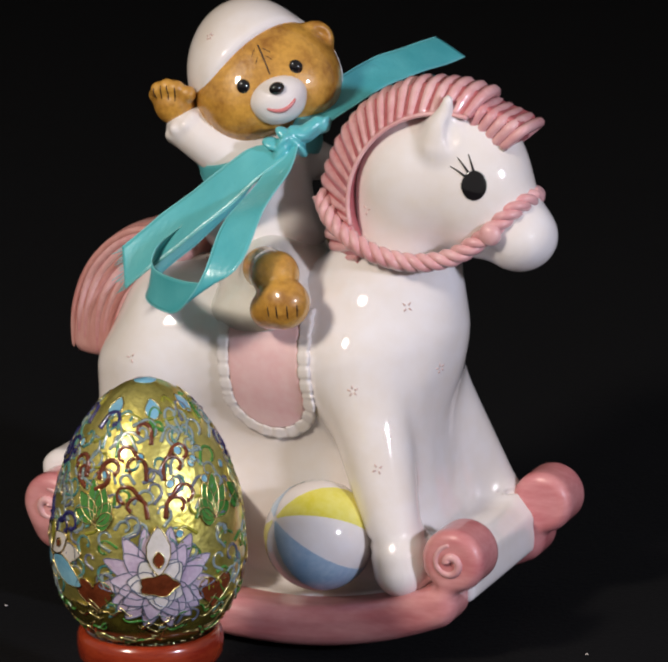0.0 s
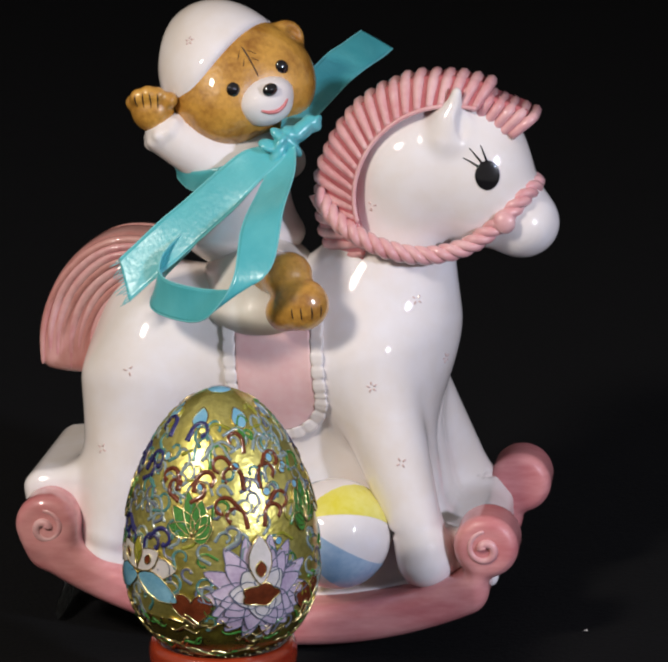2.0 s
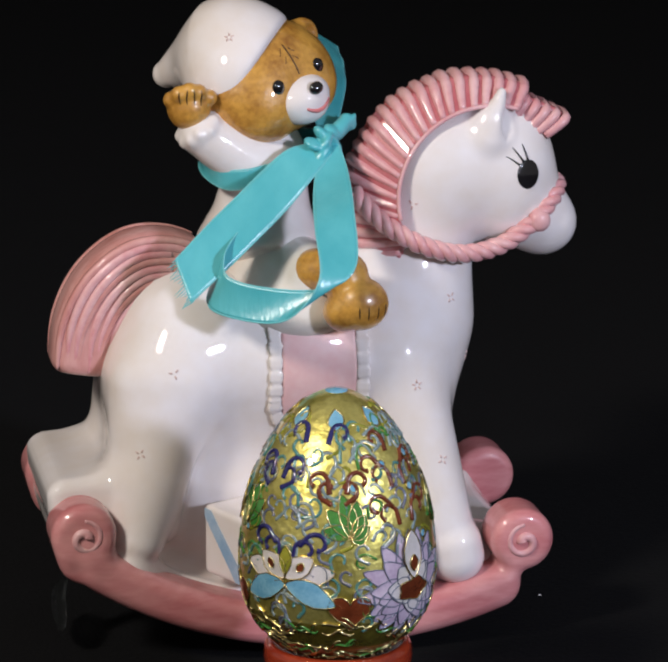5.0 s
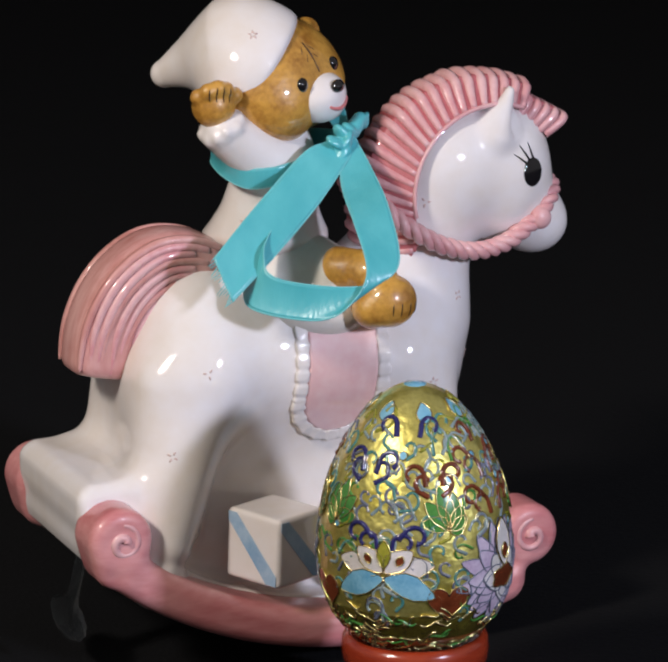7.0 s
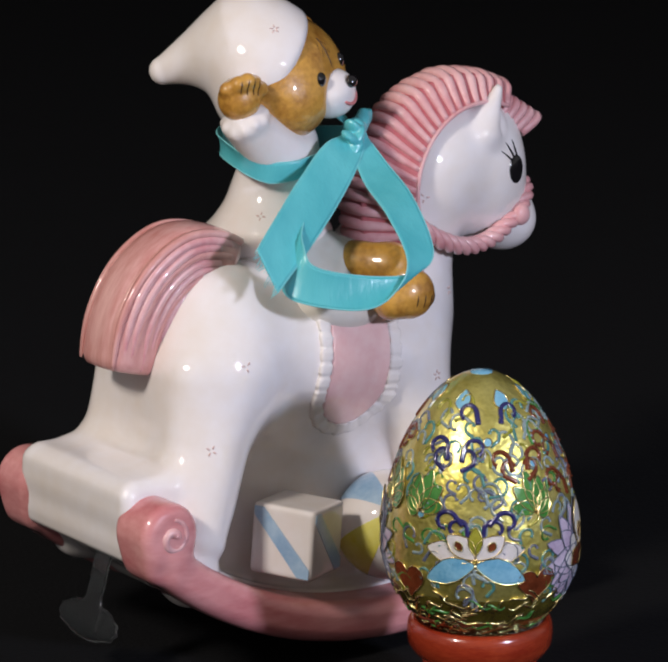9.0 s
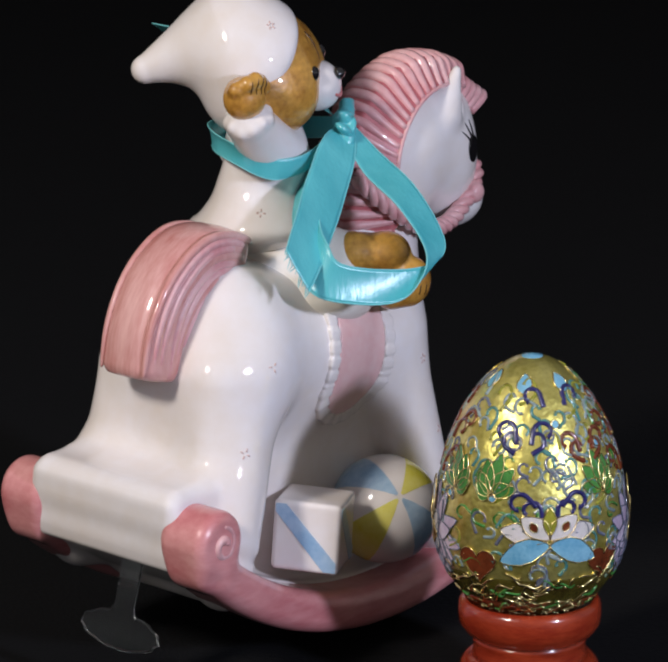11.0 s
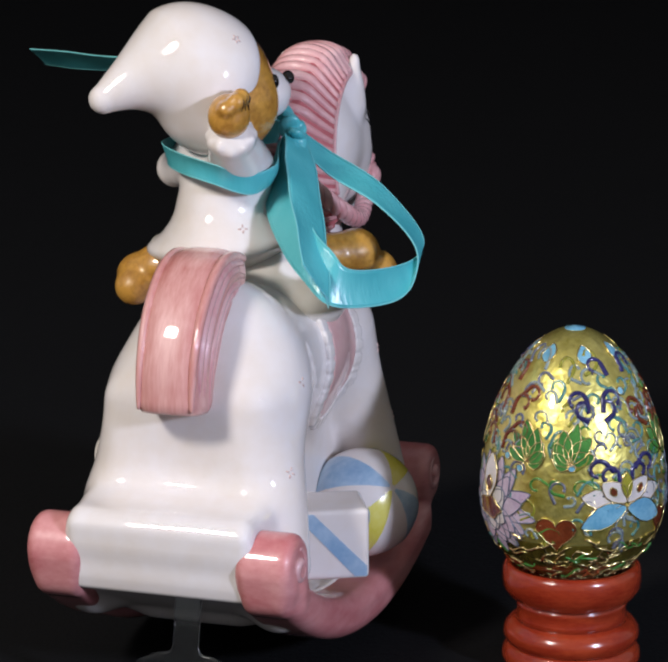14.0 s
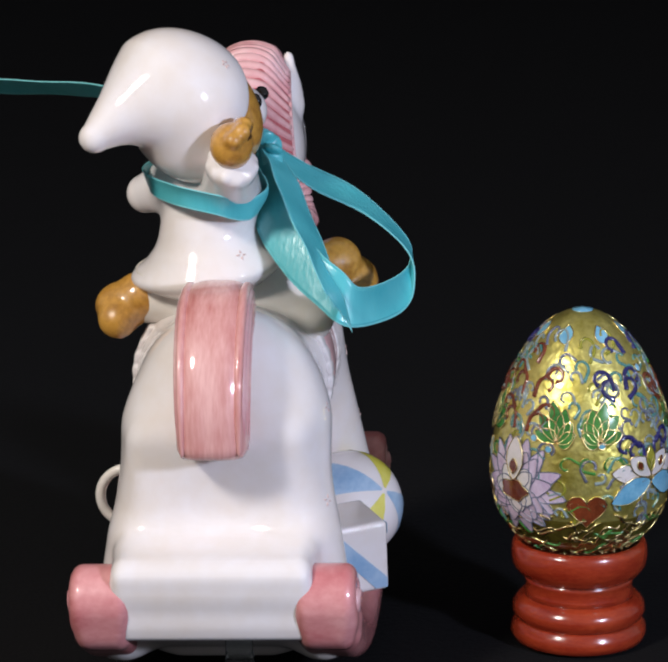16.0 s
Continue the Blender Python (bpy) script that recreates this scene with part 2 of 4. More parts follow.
neck = squeezed(cone_f((3.6, 0, 7.2), (4.35, -0.1, 10.4), 1.8, 1.35), 0, 0.85)
horse_f = blend(
    ball_f((-2.45, -0.3, 6.25), (1.65, 2.2, 2.4)),
    ball_f((0.3, -0.1, 6.2), (4.2, 2.45, 2.25)),
    ball_f((3.25, 0.0, 6.3), (2.0, 1.95, 2.5)),
    neck,
    squeezed(ball_f((4.7, -0.2, 10.8), (1.6, 1.5, 1.65)), -0.2, 0.88),
    k=1.0)
HY = -0.25
head_f = squeezed(blend(ball_f((6.1, HY, 10.55), (1.62, 1.5, 1.65)), ball_f((5.95, HY, 11.6), (1.35, 1.1, 1.2)), ball_f((4.8, HY, 10.8), (1.6, 1.45, 1.7)),
                  cone_f((6.4, HY, 9.8), (7.2, HY, 9.4), 1.1, 0.95), k=0.6), HY, 0.9)
head_f = blend(head_f, ball_f((7.35, HY, 9.2), (0.93, 1.0, 0.86)), k=0.22)
legs_f = blend(
    cone_f((3.1, -1.35, 5.9), (4.35, -2.6, 1.55), 1.25, 0.66),
    cone_f((3.3, 1.3, 5.9), (5.15, 2.45, 1.55), 1.15, 0.66),
    cone_f((-2.85, -1.3, 5.6), (-3.88, -2.5, 1.9), 1.3, 0.70),
    cone_f((-2.85, 1.0, 5.6), (-3.9, 2.3, 1.9), 1.2, 0.72),
    box_f((-3.45, 0, 3.9), (0.85, 2.1, 2.4), 0.5),
    k=0.7)
legs_f = blend(legs_f, box_f((0.4, 0, 3.0), (4.2, 1.65, 3.0), 0.6), k=0.3)
skirt_f = blend(box_f((-4.62, 0, 3.0), (1.3, 2.3, 0.5), 0.25), box_f((5.2, 0.1, 0.9), (0.9, 2.3, 0.6), 0.3), box_f((4.0, 0.35, 3.2), (0.5, 1.5, 1.9), 0.4, rot(0, -9, 0)), k=0.5)
body_f = blend(blend(horse_f, legs_f, k=0.9), skirt_f, k=0.9)
body_f = blend(body_f, head_f, k=0.3)
ears_f = blend(*[cut(blend(cone_f((5.62, HY + d * 0.92, 11.75), (5.98, HY + d * 0.98, 12.92), 0.46, 0.13), ball_f((5.72, HY + d * 0.92, 12.0), (0.5, 0.36, 0.6)), k=0.2), ball_f((6.22, HY + d * 1.16, 12.2), (0.30, 0.22, 0.6), rot(0, 17, 0)), k=0.1) for d in (-1, 1)], k=0.01)
all_f = blend(body_f, ears_f, k=0.3)
hooves_f = blend(*[cone_f((x, y, 0.95), (x - 0.05, y, 1.25), 0.76, 0.74) for x, y in ((4.5, -2.68), (5.3, 2.5), (-4.05, -2.5), (-4.05, 2.5))], k=0.01)
all_f = blend(all_f, hooves_f, k=0.08)
for x, y in ((4.42, -2.66), (5.23, 2.48)):
    all_f = cut(all_f, lambda p, x=x, y=y: np.sqrt((np.sqrt((p[..., 0] - x) ** 2 + (p[..., 1] - y) ** 2) - 0.74) ** 2 + (p[..., 2] - 1.72) ** 2) - 0.07, k=0.05)

ARC_X, ARC_Z = 1.5, 10.83


def arc_f(radius, half_r, y0, half_y, x0, x1, r):
    """A bent bar: a stretch of a ring about the y axis, rounded."""
    def f(p):
        q0, q2 = p[..., 0] - ARC_X, p[..., 2] - ARC_Z
        d = np.abs(np.sqrt(q0 * q0 + q2 * q2) - radius) - half_r + r
        e = np.abs(p[..., 1] - y0) - half_y + r
        g = np.maximum(x0 - p[..., 0], p[..., 0] - x1) + r
        top = p[..., 2] - 7
        m = np.maximum(np.maximum(d, e), g)
        o = np.sqrt(np.maximum(d, 0) ** 2 + np.maximum(e, 0) ** 2 + np.maximum(g, 0) ** 2) + np.minimum(m, 0) - r
        return np.maximum(o, top)
    return f


slab_f = blend(arc_f(11.3, 0.45, 0, 2.4, -5.9, 6.3, 0.12), box_f((-5.28, 0, 2.42), (0.7, 2.3, 0.92), 0.16, rot(0, -8, 0)), k=0.3)
body_f2 = blend(all_f, slab_f, k=0.5)
field("horse_body", body_f2, (-7.0, -4.0, -1.6), (8.8, 4.0, 13.8), 0.08, GLAZE, figurine, "cream-white glazed horse body and legs")

for s, shift in ((-1, 0.0), (1, 0.4)):
    y = s * 2.72
    front = 6.15 + shift
    bar = arc_f(11.45, 0.55, y, 0.78, -5.5, front, 0.42)
    def roller(cx, cz, r=0.84, w=0.74, e=0.30):
        return lambda p: np.sqrt(np.maximum(np.sqrt((p[..., 0] - cx) ** 2 + (p[..., 2] - cz) ** 2) - r + e, 0) ** 2 + np.maximum(np.abs(p[..., 1] - y) - w + e, 0) ** 2) - e
    rollers = blend(blend(roller(-5.35, 2.35), roller(-5.30, 1.75, 0.72, 0.66), k=0.25), roller(front, 1.42), k=0.05)
    f = blend(bar, rollers, k=0.25)
    rocker = field("rocker", f, (-7, y - 1.3, -1.6), (8.6, y + 1.3, 3.6), 0.075, ROSE, figurine, "rose-pink curved rocker with scrolled ends")
    for cx, cz, turn in ((-5.35, 2.35, 1), (front, 1.42, -1)):
        a = np.linspace(0.3, 2.5 * np.pi, 60)
        r = 0.06 + 0.052 * a
        path = np.stack([cx + turn * r * np.cos(a), np.full(60, y + s * 0.72) - s * 0.05 * (r / 0.6) ** 2, cz + r * np.sin(a)], 1)
        v, q = tube(path, np.linspace(0.15, 0.07, 60), 8)
        solid("scroll", v, q, PINK, rocker)


# mane: a dark core and a fan of raised ribs round the neck
MX, MZ = 5.35, 9.98


def mane_half(r):
    return 1.55 - 0.84 * (r - 2.0)


def mane_f(p):
    x, z = p[..., 0] - MX, p[..., 2] - MZ
    r = np.sqrt(x * x + z * z)
    a = np.degrees(np.arctan2(z, x))
    a = np.where(a < -90, a + 360, a)
    d = np.maximum(np.abs(p[..., 1] - HY) - mane_half(r), np.maximum(r - 3.30, 2.05 + 0.0047 * np.clip(203 - a, 0, 140) + 0.042 * np.clip(a - 203, 0, 30) - r))
    ends = np.maximum(a - 226, 64 - a) * 0.0175 * r
    return np.maximum(d * 0.9, ends)


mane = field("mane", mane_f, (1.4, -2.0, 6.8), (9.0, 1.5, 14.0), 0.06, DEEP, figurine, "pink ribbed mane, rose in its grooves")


def mane_inner(a):
    """Where the mane meets the neck, by the angle in degrees."""
    return 2.05 + 0.0047 * min(max(203 - a, 0), 140) + 0.042 * max(a - 203, 0)


rnd = random.Random(11)
for i in range(25):
    deg = 222 - i * 6.35 + rnd.uniform(-0.5, 0.5)
    a = radians(deg)
    lean = 0.035
    r0, rim = mane_inner(deg) + 0.03, 3.27 + rnd.uniform(-0.02, 0.03)
    ring = [(r0, -1.0), (r0 + 0.45 * (rim - r0), -1), (r0 + 0.8 * (rim - r0), -1), (rim - 0.06, -0.84), (rim, -0.5), (rim + 0.02, 0), (rim, 0.5), (rim - 0.06, 0.84), (r0 + 0.8 * (rim - r0), 1), (r0 + 0.45 * (rim - r0), 1), (r0, 1.0)]
    c = spline([(MX + r * math.cos(a - lean * (r - 2) * 2), HY + k * 0.95 * mane_half(r), MZ + r * math.sin(a - lean * (r - 2) * 2)) for r, k in ring], 40)
    far = np.hypot(c[:, 0] - MX, c[:, 2] - MZ)
    v, q = tube(c, 0.049 * far * (0.55 + 0.45 * np.sin(np.pi * np.linspace(0.06, 0.94, 40)) ** 0.4), 8)
    solid("rib", v, q, PINK, mane)
for s in (-1, 1):
    degs = np.linspace(186, 66, 60)
    path = np.array([(MX + mane_inner(x) * math.cos(radians(x)), HY + s * 0.97 * mane_half(mane_inner(x)), MZ + mane_inner(x) * math.sin(radians(x))) for x in degs])
    v, q = tube(path, 0.06, 8)
    solid("border", v, q, PINK, mane)


FM = rot(0, 24, 0)
FO = np.array((5.95, HY, 12.66))
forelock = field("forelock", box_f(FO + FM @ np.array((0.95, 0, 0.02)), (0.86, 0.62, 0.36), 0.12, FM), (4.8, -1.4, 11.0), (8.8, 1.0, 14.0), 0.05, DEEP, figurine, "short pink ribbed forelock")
for i in range(7):
    x = 0.08 + 0.255 * i
    h = 0.33 + 0.008 * i
    ring = [(-0.55, -0.66), (0.0, -0.70), (h * 0.8, -0.62), (h, -0.3), (h + 0.02, 0), (h, 0.3), (h * 0.8, 0.62), (0.0, 0.70), (-0.55, 0.66)]
    c = spline([FO + FM @ np.array((x + 0.10 * (z + 0.5) * (1 + 0.5 * i), y * 0.95, z * (1.0 - 0.05 * i))) for z, y in ring], 30)
    v, q = tube(c, 0.14, 8)
    solid("rib", v, q, PINK, forelock)

# rope bridle
for s in (-1, 1):
    pts = [(2.15, HY + s * 0.70, 10.4), (2.6, HY + s * 1.15, 9.85), (3.3, HY + s * 1.45, 9.35), (4.1, HY + s * 1.52, 8.98), (5.0, HY + s * 1.42, 8.8), (5.9, HY + s * 1.25, 8.92), (6.6, HY + s * 1.12, 9.3), (7.05, HY + s * 1.02, 9.68), (7.42, HY + s * 0.80, 10.02), (7.66, HY + s * 0.4, 10.22), (7.74, HY, 10.26)]
    p = spline(pts, 140)
    strands = [tube(p, 0.135, 8, twist=6.2, offset=0.125, phase=i * 2.094) for i in range(3)]
    v, q = joined(strands)
    rope = solid("bridle_rope", v, q, PINK, figurine, "pink twisted-rope bridle")
    knob = ball_f((6.98, HY + s * 1.2, 9.52), (0.3, 0.2, 0.3))
    field("rosette", knob, (6.4, HY + s * 1.2 - 0.5, 9.0), (7.5, HY + s * 1.2 + 0.5, 10.1), 0.05, PINK, rope)

# painted eyes with lashes
for s in (-1, 1):
    def eye_f(p, s=s):
        e = (np.sqrt(((p[..., 0] - 6.64) / 0.31) ** 2 + ((p[..., 2] - 10.78) / 0.38) ** 2) - 1) * 0.31
        return np.maximum(np.maximum(head_f(p) - 0.03, e), -(p[..., 1] - HY) * s)
    eye = field("eye", eye_f, (6.1, HY + min(s * 0.3, s * 2.0), 10.2), (7.2, HY + max(s * 0.3, s * 2.0), 11.4), 0.03, BLACK, figurine, "glossy black painted eye")
    for dx, dz, lx, lz in ((-0.22, 0.25, -0.60, 0.50), (-0.12, 0.33, -0.42, 0.72), (0.0, 0.37, -0.14, 0.78)):
        t = np.linspace(0, 1, 10)
        path = np.stack([6.64 + dx + (lx - dx) * t, np.zeros(10), 10.78 + dz + (lz - dz) * t + 0.06 * t * (1 - t)], 1)
        for i in range(10):
            ys = np.linspace(0.3, 2.2, 400)
            q = np.stack([np.full(400, path[i, 0]), HY + s * ys, np.full(400, path[i, 2])], 1)
            path[i, 1] = HY + s * (ys[np.argmin(np.abs(head_f(q)))] + 0.01)
        v, q = tube(path, np.linspace(0.035, 0.012, 10), 6)
        solid("eyelash", v, q, BLACK, eye)


# saddle cloth with lace, both sides
def shield(p, grow):
    x, z = p[..., 0] - 0.90, p[..., 2] - 5.3
    w = 0.98 + grow
    low = np.sqrt(x * x + (z * 1.05) ** 2) - w
    return np.where(z < 0, low, np.abs(x) - w)


for s in (-1, 1):
    side = lambda p, s=s: -p[..., 1] * s + 0.6
    lo, hi = (-0.7, min(s * 0.6, s * 3.2), 3.0), (2.7, max(s * 0.6, s * 3.2), 8.2)
    cloth = field("saddle_cloth", lambda p: np.maximum(np.maximum(body_f(p) - 0.10, shield(p, 0.0)), np.maximum(side(p), p[..., 2] - 8.0)), lo, hi, 0.05, BLUSH, figurine, "pale pink saddle cloth edged with white lace")

    def lace_f(p):
        sh = shield(p, 0.16)
        a = np.where(p[..., 2] > 5.3, p[..., 2] * 3.1, np.arctan2(p[..., 2] - 5.3, p[..., 0] - 0.90) * 3.4)
        ruffle = 0.045 * np.abs(np.sin(a * 2.6)) + 0.008 * np.sin(a * 11)
        return np.maximum(np.maximum(body_f(p) - 0.10 - 0.5 * ruffle, np.abs(sh) - 0.14 - ruffle), np.maximum(side(p), p[..., 2] - 7.6)) * 0.9
    field("lace_trim", lace_f, lo, hi, 0.05, GLAZE, cloth, "white scalloped lace edge")

# tail: a bent slab with combed ribs
TY = -0.12
path = spline([(-1.9, TY, 8.5), (-2.7, TY, 8.72), (-3.5, TY, 8.62), (-4.28, TY, 8.0), (-4.78, TY, 7.05), (-4.98, TY, 5.9)], 70)
d = np.gradient(path, axis=0)
d /= np.linalg.norm(d, axis=1)[:, None]
nrm = np.stack([-d[:, 2], 0 * d[:, 0], d[:, 0]], 1)
thick = np.array([0.60 + 0.27 * math.sin(math.pi * min(i / 69 * 0.62 + 0.12, 1)) for i in range(70)])
V = []
for i, c in enumerate(path):
    end = 1 - 0.12 * max(0, (i / 69 - 0.95) / 0.05) ** 2 - 0.3 * max(0, (0.08 - i / 69) / 0.08) ** 2
    for j in range(64):
        a = 2 * math.pi * j / 64
        e = (abs(math.cos(a)) ** 3.2 + abs(math.sin(a)) ** 3.2) ** (-1 / 3.2)
        V.append(c + nrm[i] * e * math.cos(a) * thick[i] * end + np.array([0, e * math.sin(a) * 0.86 * end, 0]))
F = [[i * 64 + j, i * 64 + (j + 1) % 64, (i + 1) * 64 + (j + 1) % 64, (i + 1) * 64 + j] for i in range(69) for j in range(64)] + [list(range(64))[::-1], [69 * 64 + j for j in range(64)]]
tail = solid("tail", V, F, TAILPINK, figurine, "thick pink tail with combed grooves")
rnd = random.Random(5)
along = np.linspace(0, 1, 70)
for s in (-1, 1):
    for k in range(8):
        u = -0.80 + 1.56 * k / 7 + 0.05 * np.sin(5 * along + 2.1 * k) * along + rnd.uniform(-0.03, 0.03)
        j0, j1 = 3 + (k * 5) % 11, 69 - (k * 3) % 4
        c = (path + nrm * (u * thick)[:, None] + np.array([0, 1.0, 0]) * (s * 0.80 * (1 - 0.22 * np.abs(u) ** 2.5))[:, None])[j0:j1]
        w = np.linspace(0, 1, len(c))
        v, q = tube(c, 0.03 + (0.085 + 0.03 * rnd.random()) * np.sqrt(np.sin(np.pi * np.clip(w * 0.85 + 0.15, 0, 1))), 8)
        solid("rib", v, q, PINK if k % 3 else TAILPINK, tail)

# toys at the horse's feet
BALL = np.array((2.2, -2.68, 1.72))
ball = field("beach_ball", ball_f(BALL, 1.44), BALL - 1.8, BALL + 1.8, 0.06, GLAZE, figurine, "striped blue, yellow and white beach ball")
pole = np.array((-0.52, -0.70, 0.48))
pole /= np.linalg.norm(pole)
e1 = np.cross(pole, (0, 0, 1))
e1 /= np.linalg.norm(e1)
e2 = np.cross(pole, e1)
aside = np.array((0.91, 0.41, 0.12))
phase = math.atan2(aside @ e2, aside @ e1) - 2.5 * math.pi / 4
for i, mat in enumerate((BLUE, None, YELLOW, None, BLUE, None, YELLOW, None)):
    if mat is None:
        continue
    V, F = [], []
    for a in range(13):
        for b in range(9):
            th, ph = np.pi * (0.02 + 0.96 * a / 12), np.pi / 4 * (i + b / 8) + phase
            V.append(BALL + 1.456 * (np.cos(th) * pole + np.sin(th) * (np.cos(ph) * e1 + np.sin(ph) * e2)))
    F = [[a * 9 + b, a * 9 + b + 1, (a + 1) * 9 + b + 1, (a + 1) * 9 + b] for a in range(12) for b in range(8)]
    solid("stripe", V, F, mat, ball)

BLOCK, TURN = np.array((-0.95, -2.78, 1.78)), rot(0, 0, 26)
block = field("toy_block", box_f(BLOCK, (0.88, 0.88, 0.92), 0.12, TURN), BLOCK - 1.5, BLOCK + 1.5, 0.05, GLAZE, figurine, "white toy block with a blue diagonal stripe")
for n_, t_ in (((-1, 0, 0), (0, -1, 0)), ((0, -1, 0), (1, 0, 0))):
    n_, t_ = TURN @ np.array(n_, float), TURN @ np.array(t_, float)
    up = np.array((0, 0, 1.0))
    c = BLOCK + 0.884 * n_
    pts = [c + t_ * a + up * b for a, b in ((-0.82, 0.62), (-0.82, 0.84), (-0.55, 0.84), (0.82, -0.58), (0.82, -0.84), (0.5, -0.84))]
    V = pts + [q + n_ * 0.012 for q in pts]
    solid("stripe", V, [[0, 1, 2, 3, 4, 5], [6, 7, 8, 9, 10, 11][::-1]] + [[i, (i + 1) % 6, (i + 1) % 6 + 6, i + 6] for i in range(6)], BLUE, block, smooth=False)

# wind-up key on the far side
a = np.linspace(-1.4, 1.6, 30)
v, q = tube(np.stack([np.full(30, -1.8), 2.45 + 0.75 * np.cos(a), 3.6 + 0.75 * np.sin(a)], 1), 0.13, 8)
solid("winding_key", v, q, CREAM, figurine, "pale looped key of the music works")

def on_skin(f, p):
    """The nearest place on the surface of f, and its normal."""
    p = np.array(p, float)
    for _ in range(12):
        g = np.array([float(f((p + e).astype(np.float32)) - f((p - e).astype(np.float32))) for e in np.eye(3) * 0.02])
        g /= np.linalg.norm(g)
        p = p - g * float(f(p.astype(np.float32))) * 0.8
    return p, g


def brush_marks(f, p, parent, size=0.15, count=5, turn=0.0, mat=None):
    """A faint painted flower: short strokes round a point."""
    c, n = on_skin(f, p)
    u = np.cross(n, (0.2, 0.1, 1))
    u /= np.linalg.norm(u)
    w = np.cross(n, u)
    for i in range(count):
        a = turn + 2 * math.pi * i / count
        d = math.cos(a) * u + math.sin(a) * w
        pts = [on_skin(f, c + d * size * k)[0] for k in (0.35, 0.7, 1.0)]
        v, q = tube(np.array(pts), [0.022, 0.026, 0.012], 5)
        solid("brush_mark", v, q, mat or INKPINK, parent)


horse = [o for o in figurine.children if o.name.startswith("horse_body")][0]
for i, p in enumerate(((3.39, -2.42, 5.6), (4.01, -2.69, 3.6), (4.91, -0.8, 5.92), (-2.84, -2.43, 6.25), (-3.9, -2.9, 4.3), (3.6, -1.4, 10.1), (4.6, -1.5, 7.6), (0.9, -2.4, 6.2))):
    brush_marks(body_f, p, horse, 0.15, (5, 4, 5, 3, 4, 3, 4, 2)[i], i * 0.7)
brush_marks(head_f, (5.21, -1.34, 11.27), horse, 0.05, 2)

# ---- the bear ----
torso_f = blend(cone_f((-0.05, 0.35, 9.45), (0.15, 0.4, 11.3), 1.35, 0.95), ball_f((-0.15, 0.45, 9.05), (1.55, 1.9, 0.5), rot(-6, 0, 0)), k=0.6)
shirt_f = blend(torso_f, cone_f((-0.2, -0.2, 11.0), (-1.75, -0.5, 12.05), 0.85, 0.6), cone_f((0.4, 1.1, 11.1), (0.9, 2.0, 10.7), 0.75, 0.5), k=0.4)
ruffles = [ball_f((-1.8, -0.52, 12.12), (0.58, 0.58, 0.20), rot(8, -35, 0))] + [ball_f(np.array((-1.8, -0.52, 12.12)) + rot(8, -35, 0) @ np.array((0.52 * math.cos(i * 0.57), 0.52 * math.sin(i * 0.57), 0.04 + 0.05 * (i % 3))), 0.13) for i in range(11)]
shirt_f = blend(shirt_f, blend(*ruffles, k=0.12), k=0.12)
shirt = field("bear_shirt", shirt_f, (-3.2, -2.2, 8.2), (2.4, 3.4, 13.2), 0.055, GLAZE, figurine, "white glazed shirt with a flared hem")
a = np.linspace(0, 2 * np.pi, 60)
v, q = tube(np.stack([-0.1 + 1.44 * np.cos(a), 0.45 + 1.74 * np.sin(a), 9.16 - 0.10 * np.sin(a)], 1), 0.05, 6)
solid("hem_line", v, q, CREAM, shirt)
pants_f = blend(ball_f((0.3, -0.1, 8.15), (1.5, 1.7, 0.95)), cone_f((0.5, -0.9, 8.5), (0.85, -1.75, 8.5), 0.9, 0.72), cone_f((0.2, 1.0, 8.4), (0.2, 2.0, 8.2), 0.9, 0.68), ball_f((0.6, -1.4, 7.5), (1.55, 1.25, 0.85)), k=0.5)
field("bear_trousers", pants_f, (-2, -3.6, 6.2), (3.0, 3.2, 9.8), 0.06, CREAM, figurine, "cream glazed trousers")
for c, r, c2, r2 in (((1.5, -2.7, 8.65), (0.62, 0.6, 0.62), (1.85, -3.1, 8.0), (0.72, 0.6, 0.68)), ((0.1, 2.2, 8.25), (0.6, 0.6, 0.6), (0.1, 2.62, 8.0), (0.66, 0.72, 0.62))):
    foot = field("bear_foot", blend(ball_f(c, r), ball_f(c2, r2), cone_f(np.array(c) * (0.6, 0.75, 1), c, 0.58, 0.56), ball_f(np.array(c2) + (-0.45, 0.1, -0.2), 0.5), k=0.15), np.array(c2) - 2.2, np.array(c2) + 2.2, 0.05, BROWN, figurine, "honey-brown bear foot")
paw_c = np.array((-2.08, -0.56, 12.72))
paw_f = blend(ball_f(paw_c, (0.56, 0.52, 0.58), rot(0, -30, 0)), *[ball_f(paw_c + np.array(o), 0.22) for o in ((-0.45, -0.1, 0.25), (-0.28, -0.3, 0.42), (-0.02, -0.32, 0.5), (0.22, -0.25, 0.44), (0.5, -0.15, 0.28))], k=0.1)
field("bear_paw", paw_f, paw_c - 1.2, paw_c + 1.2, 0.045, BROWN, figurine, "honey-brown raised paw")

HC = np.array((0.0, 0.70, 13.2))
HM = rot(0, 0, -57) @ rot(15.5, 0, 0)
at_head = lambda *q: HC + HM @ np.array(q, float)
skull_f = blend(ball_f(HC, (1.55, 1.85, 1.5), HM), ball_f(at_head(0.2, -0.75, -0.45), (1.35, 1.1, 1.1), HM), ball_f(at_head(0.2, 0.75, -0.45), (1.35, 1.1, 1.1), HM), k=0.6)
ear_f = cut(ball_f(at_head(0.14, 1.56, 0.48), (0.36, 0.52, 0.52), HM), ball_f(at_head(0.52, 1.64, 0.52), (0.3, 0.35, 0.35), HM))
head = field("bear_head", blend(skull_f, ear_f, k=0.15), HC - 2.8, HC + 2.8, 0.06, BROWN, figurine, "honey-brown glazed bear head")


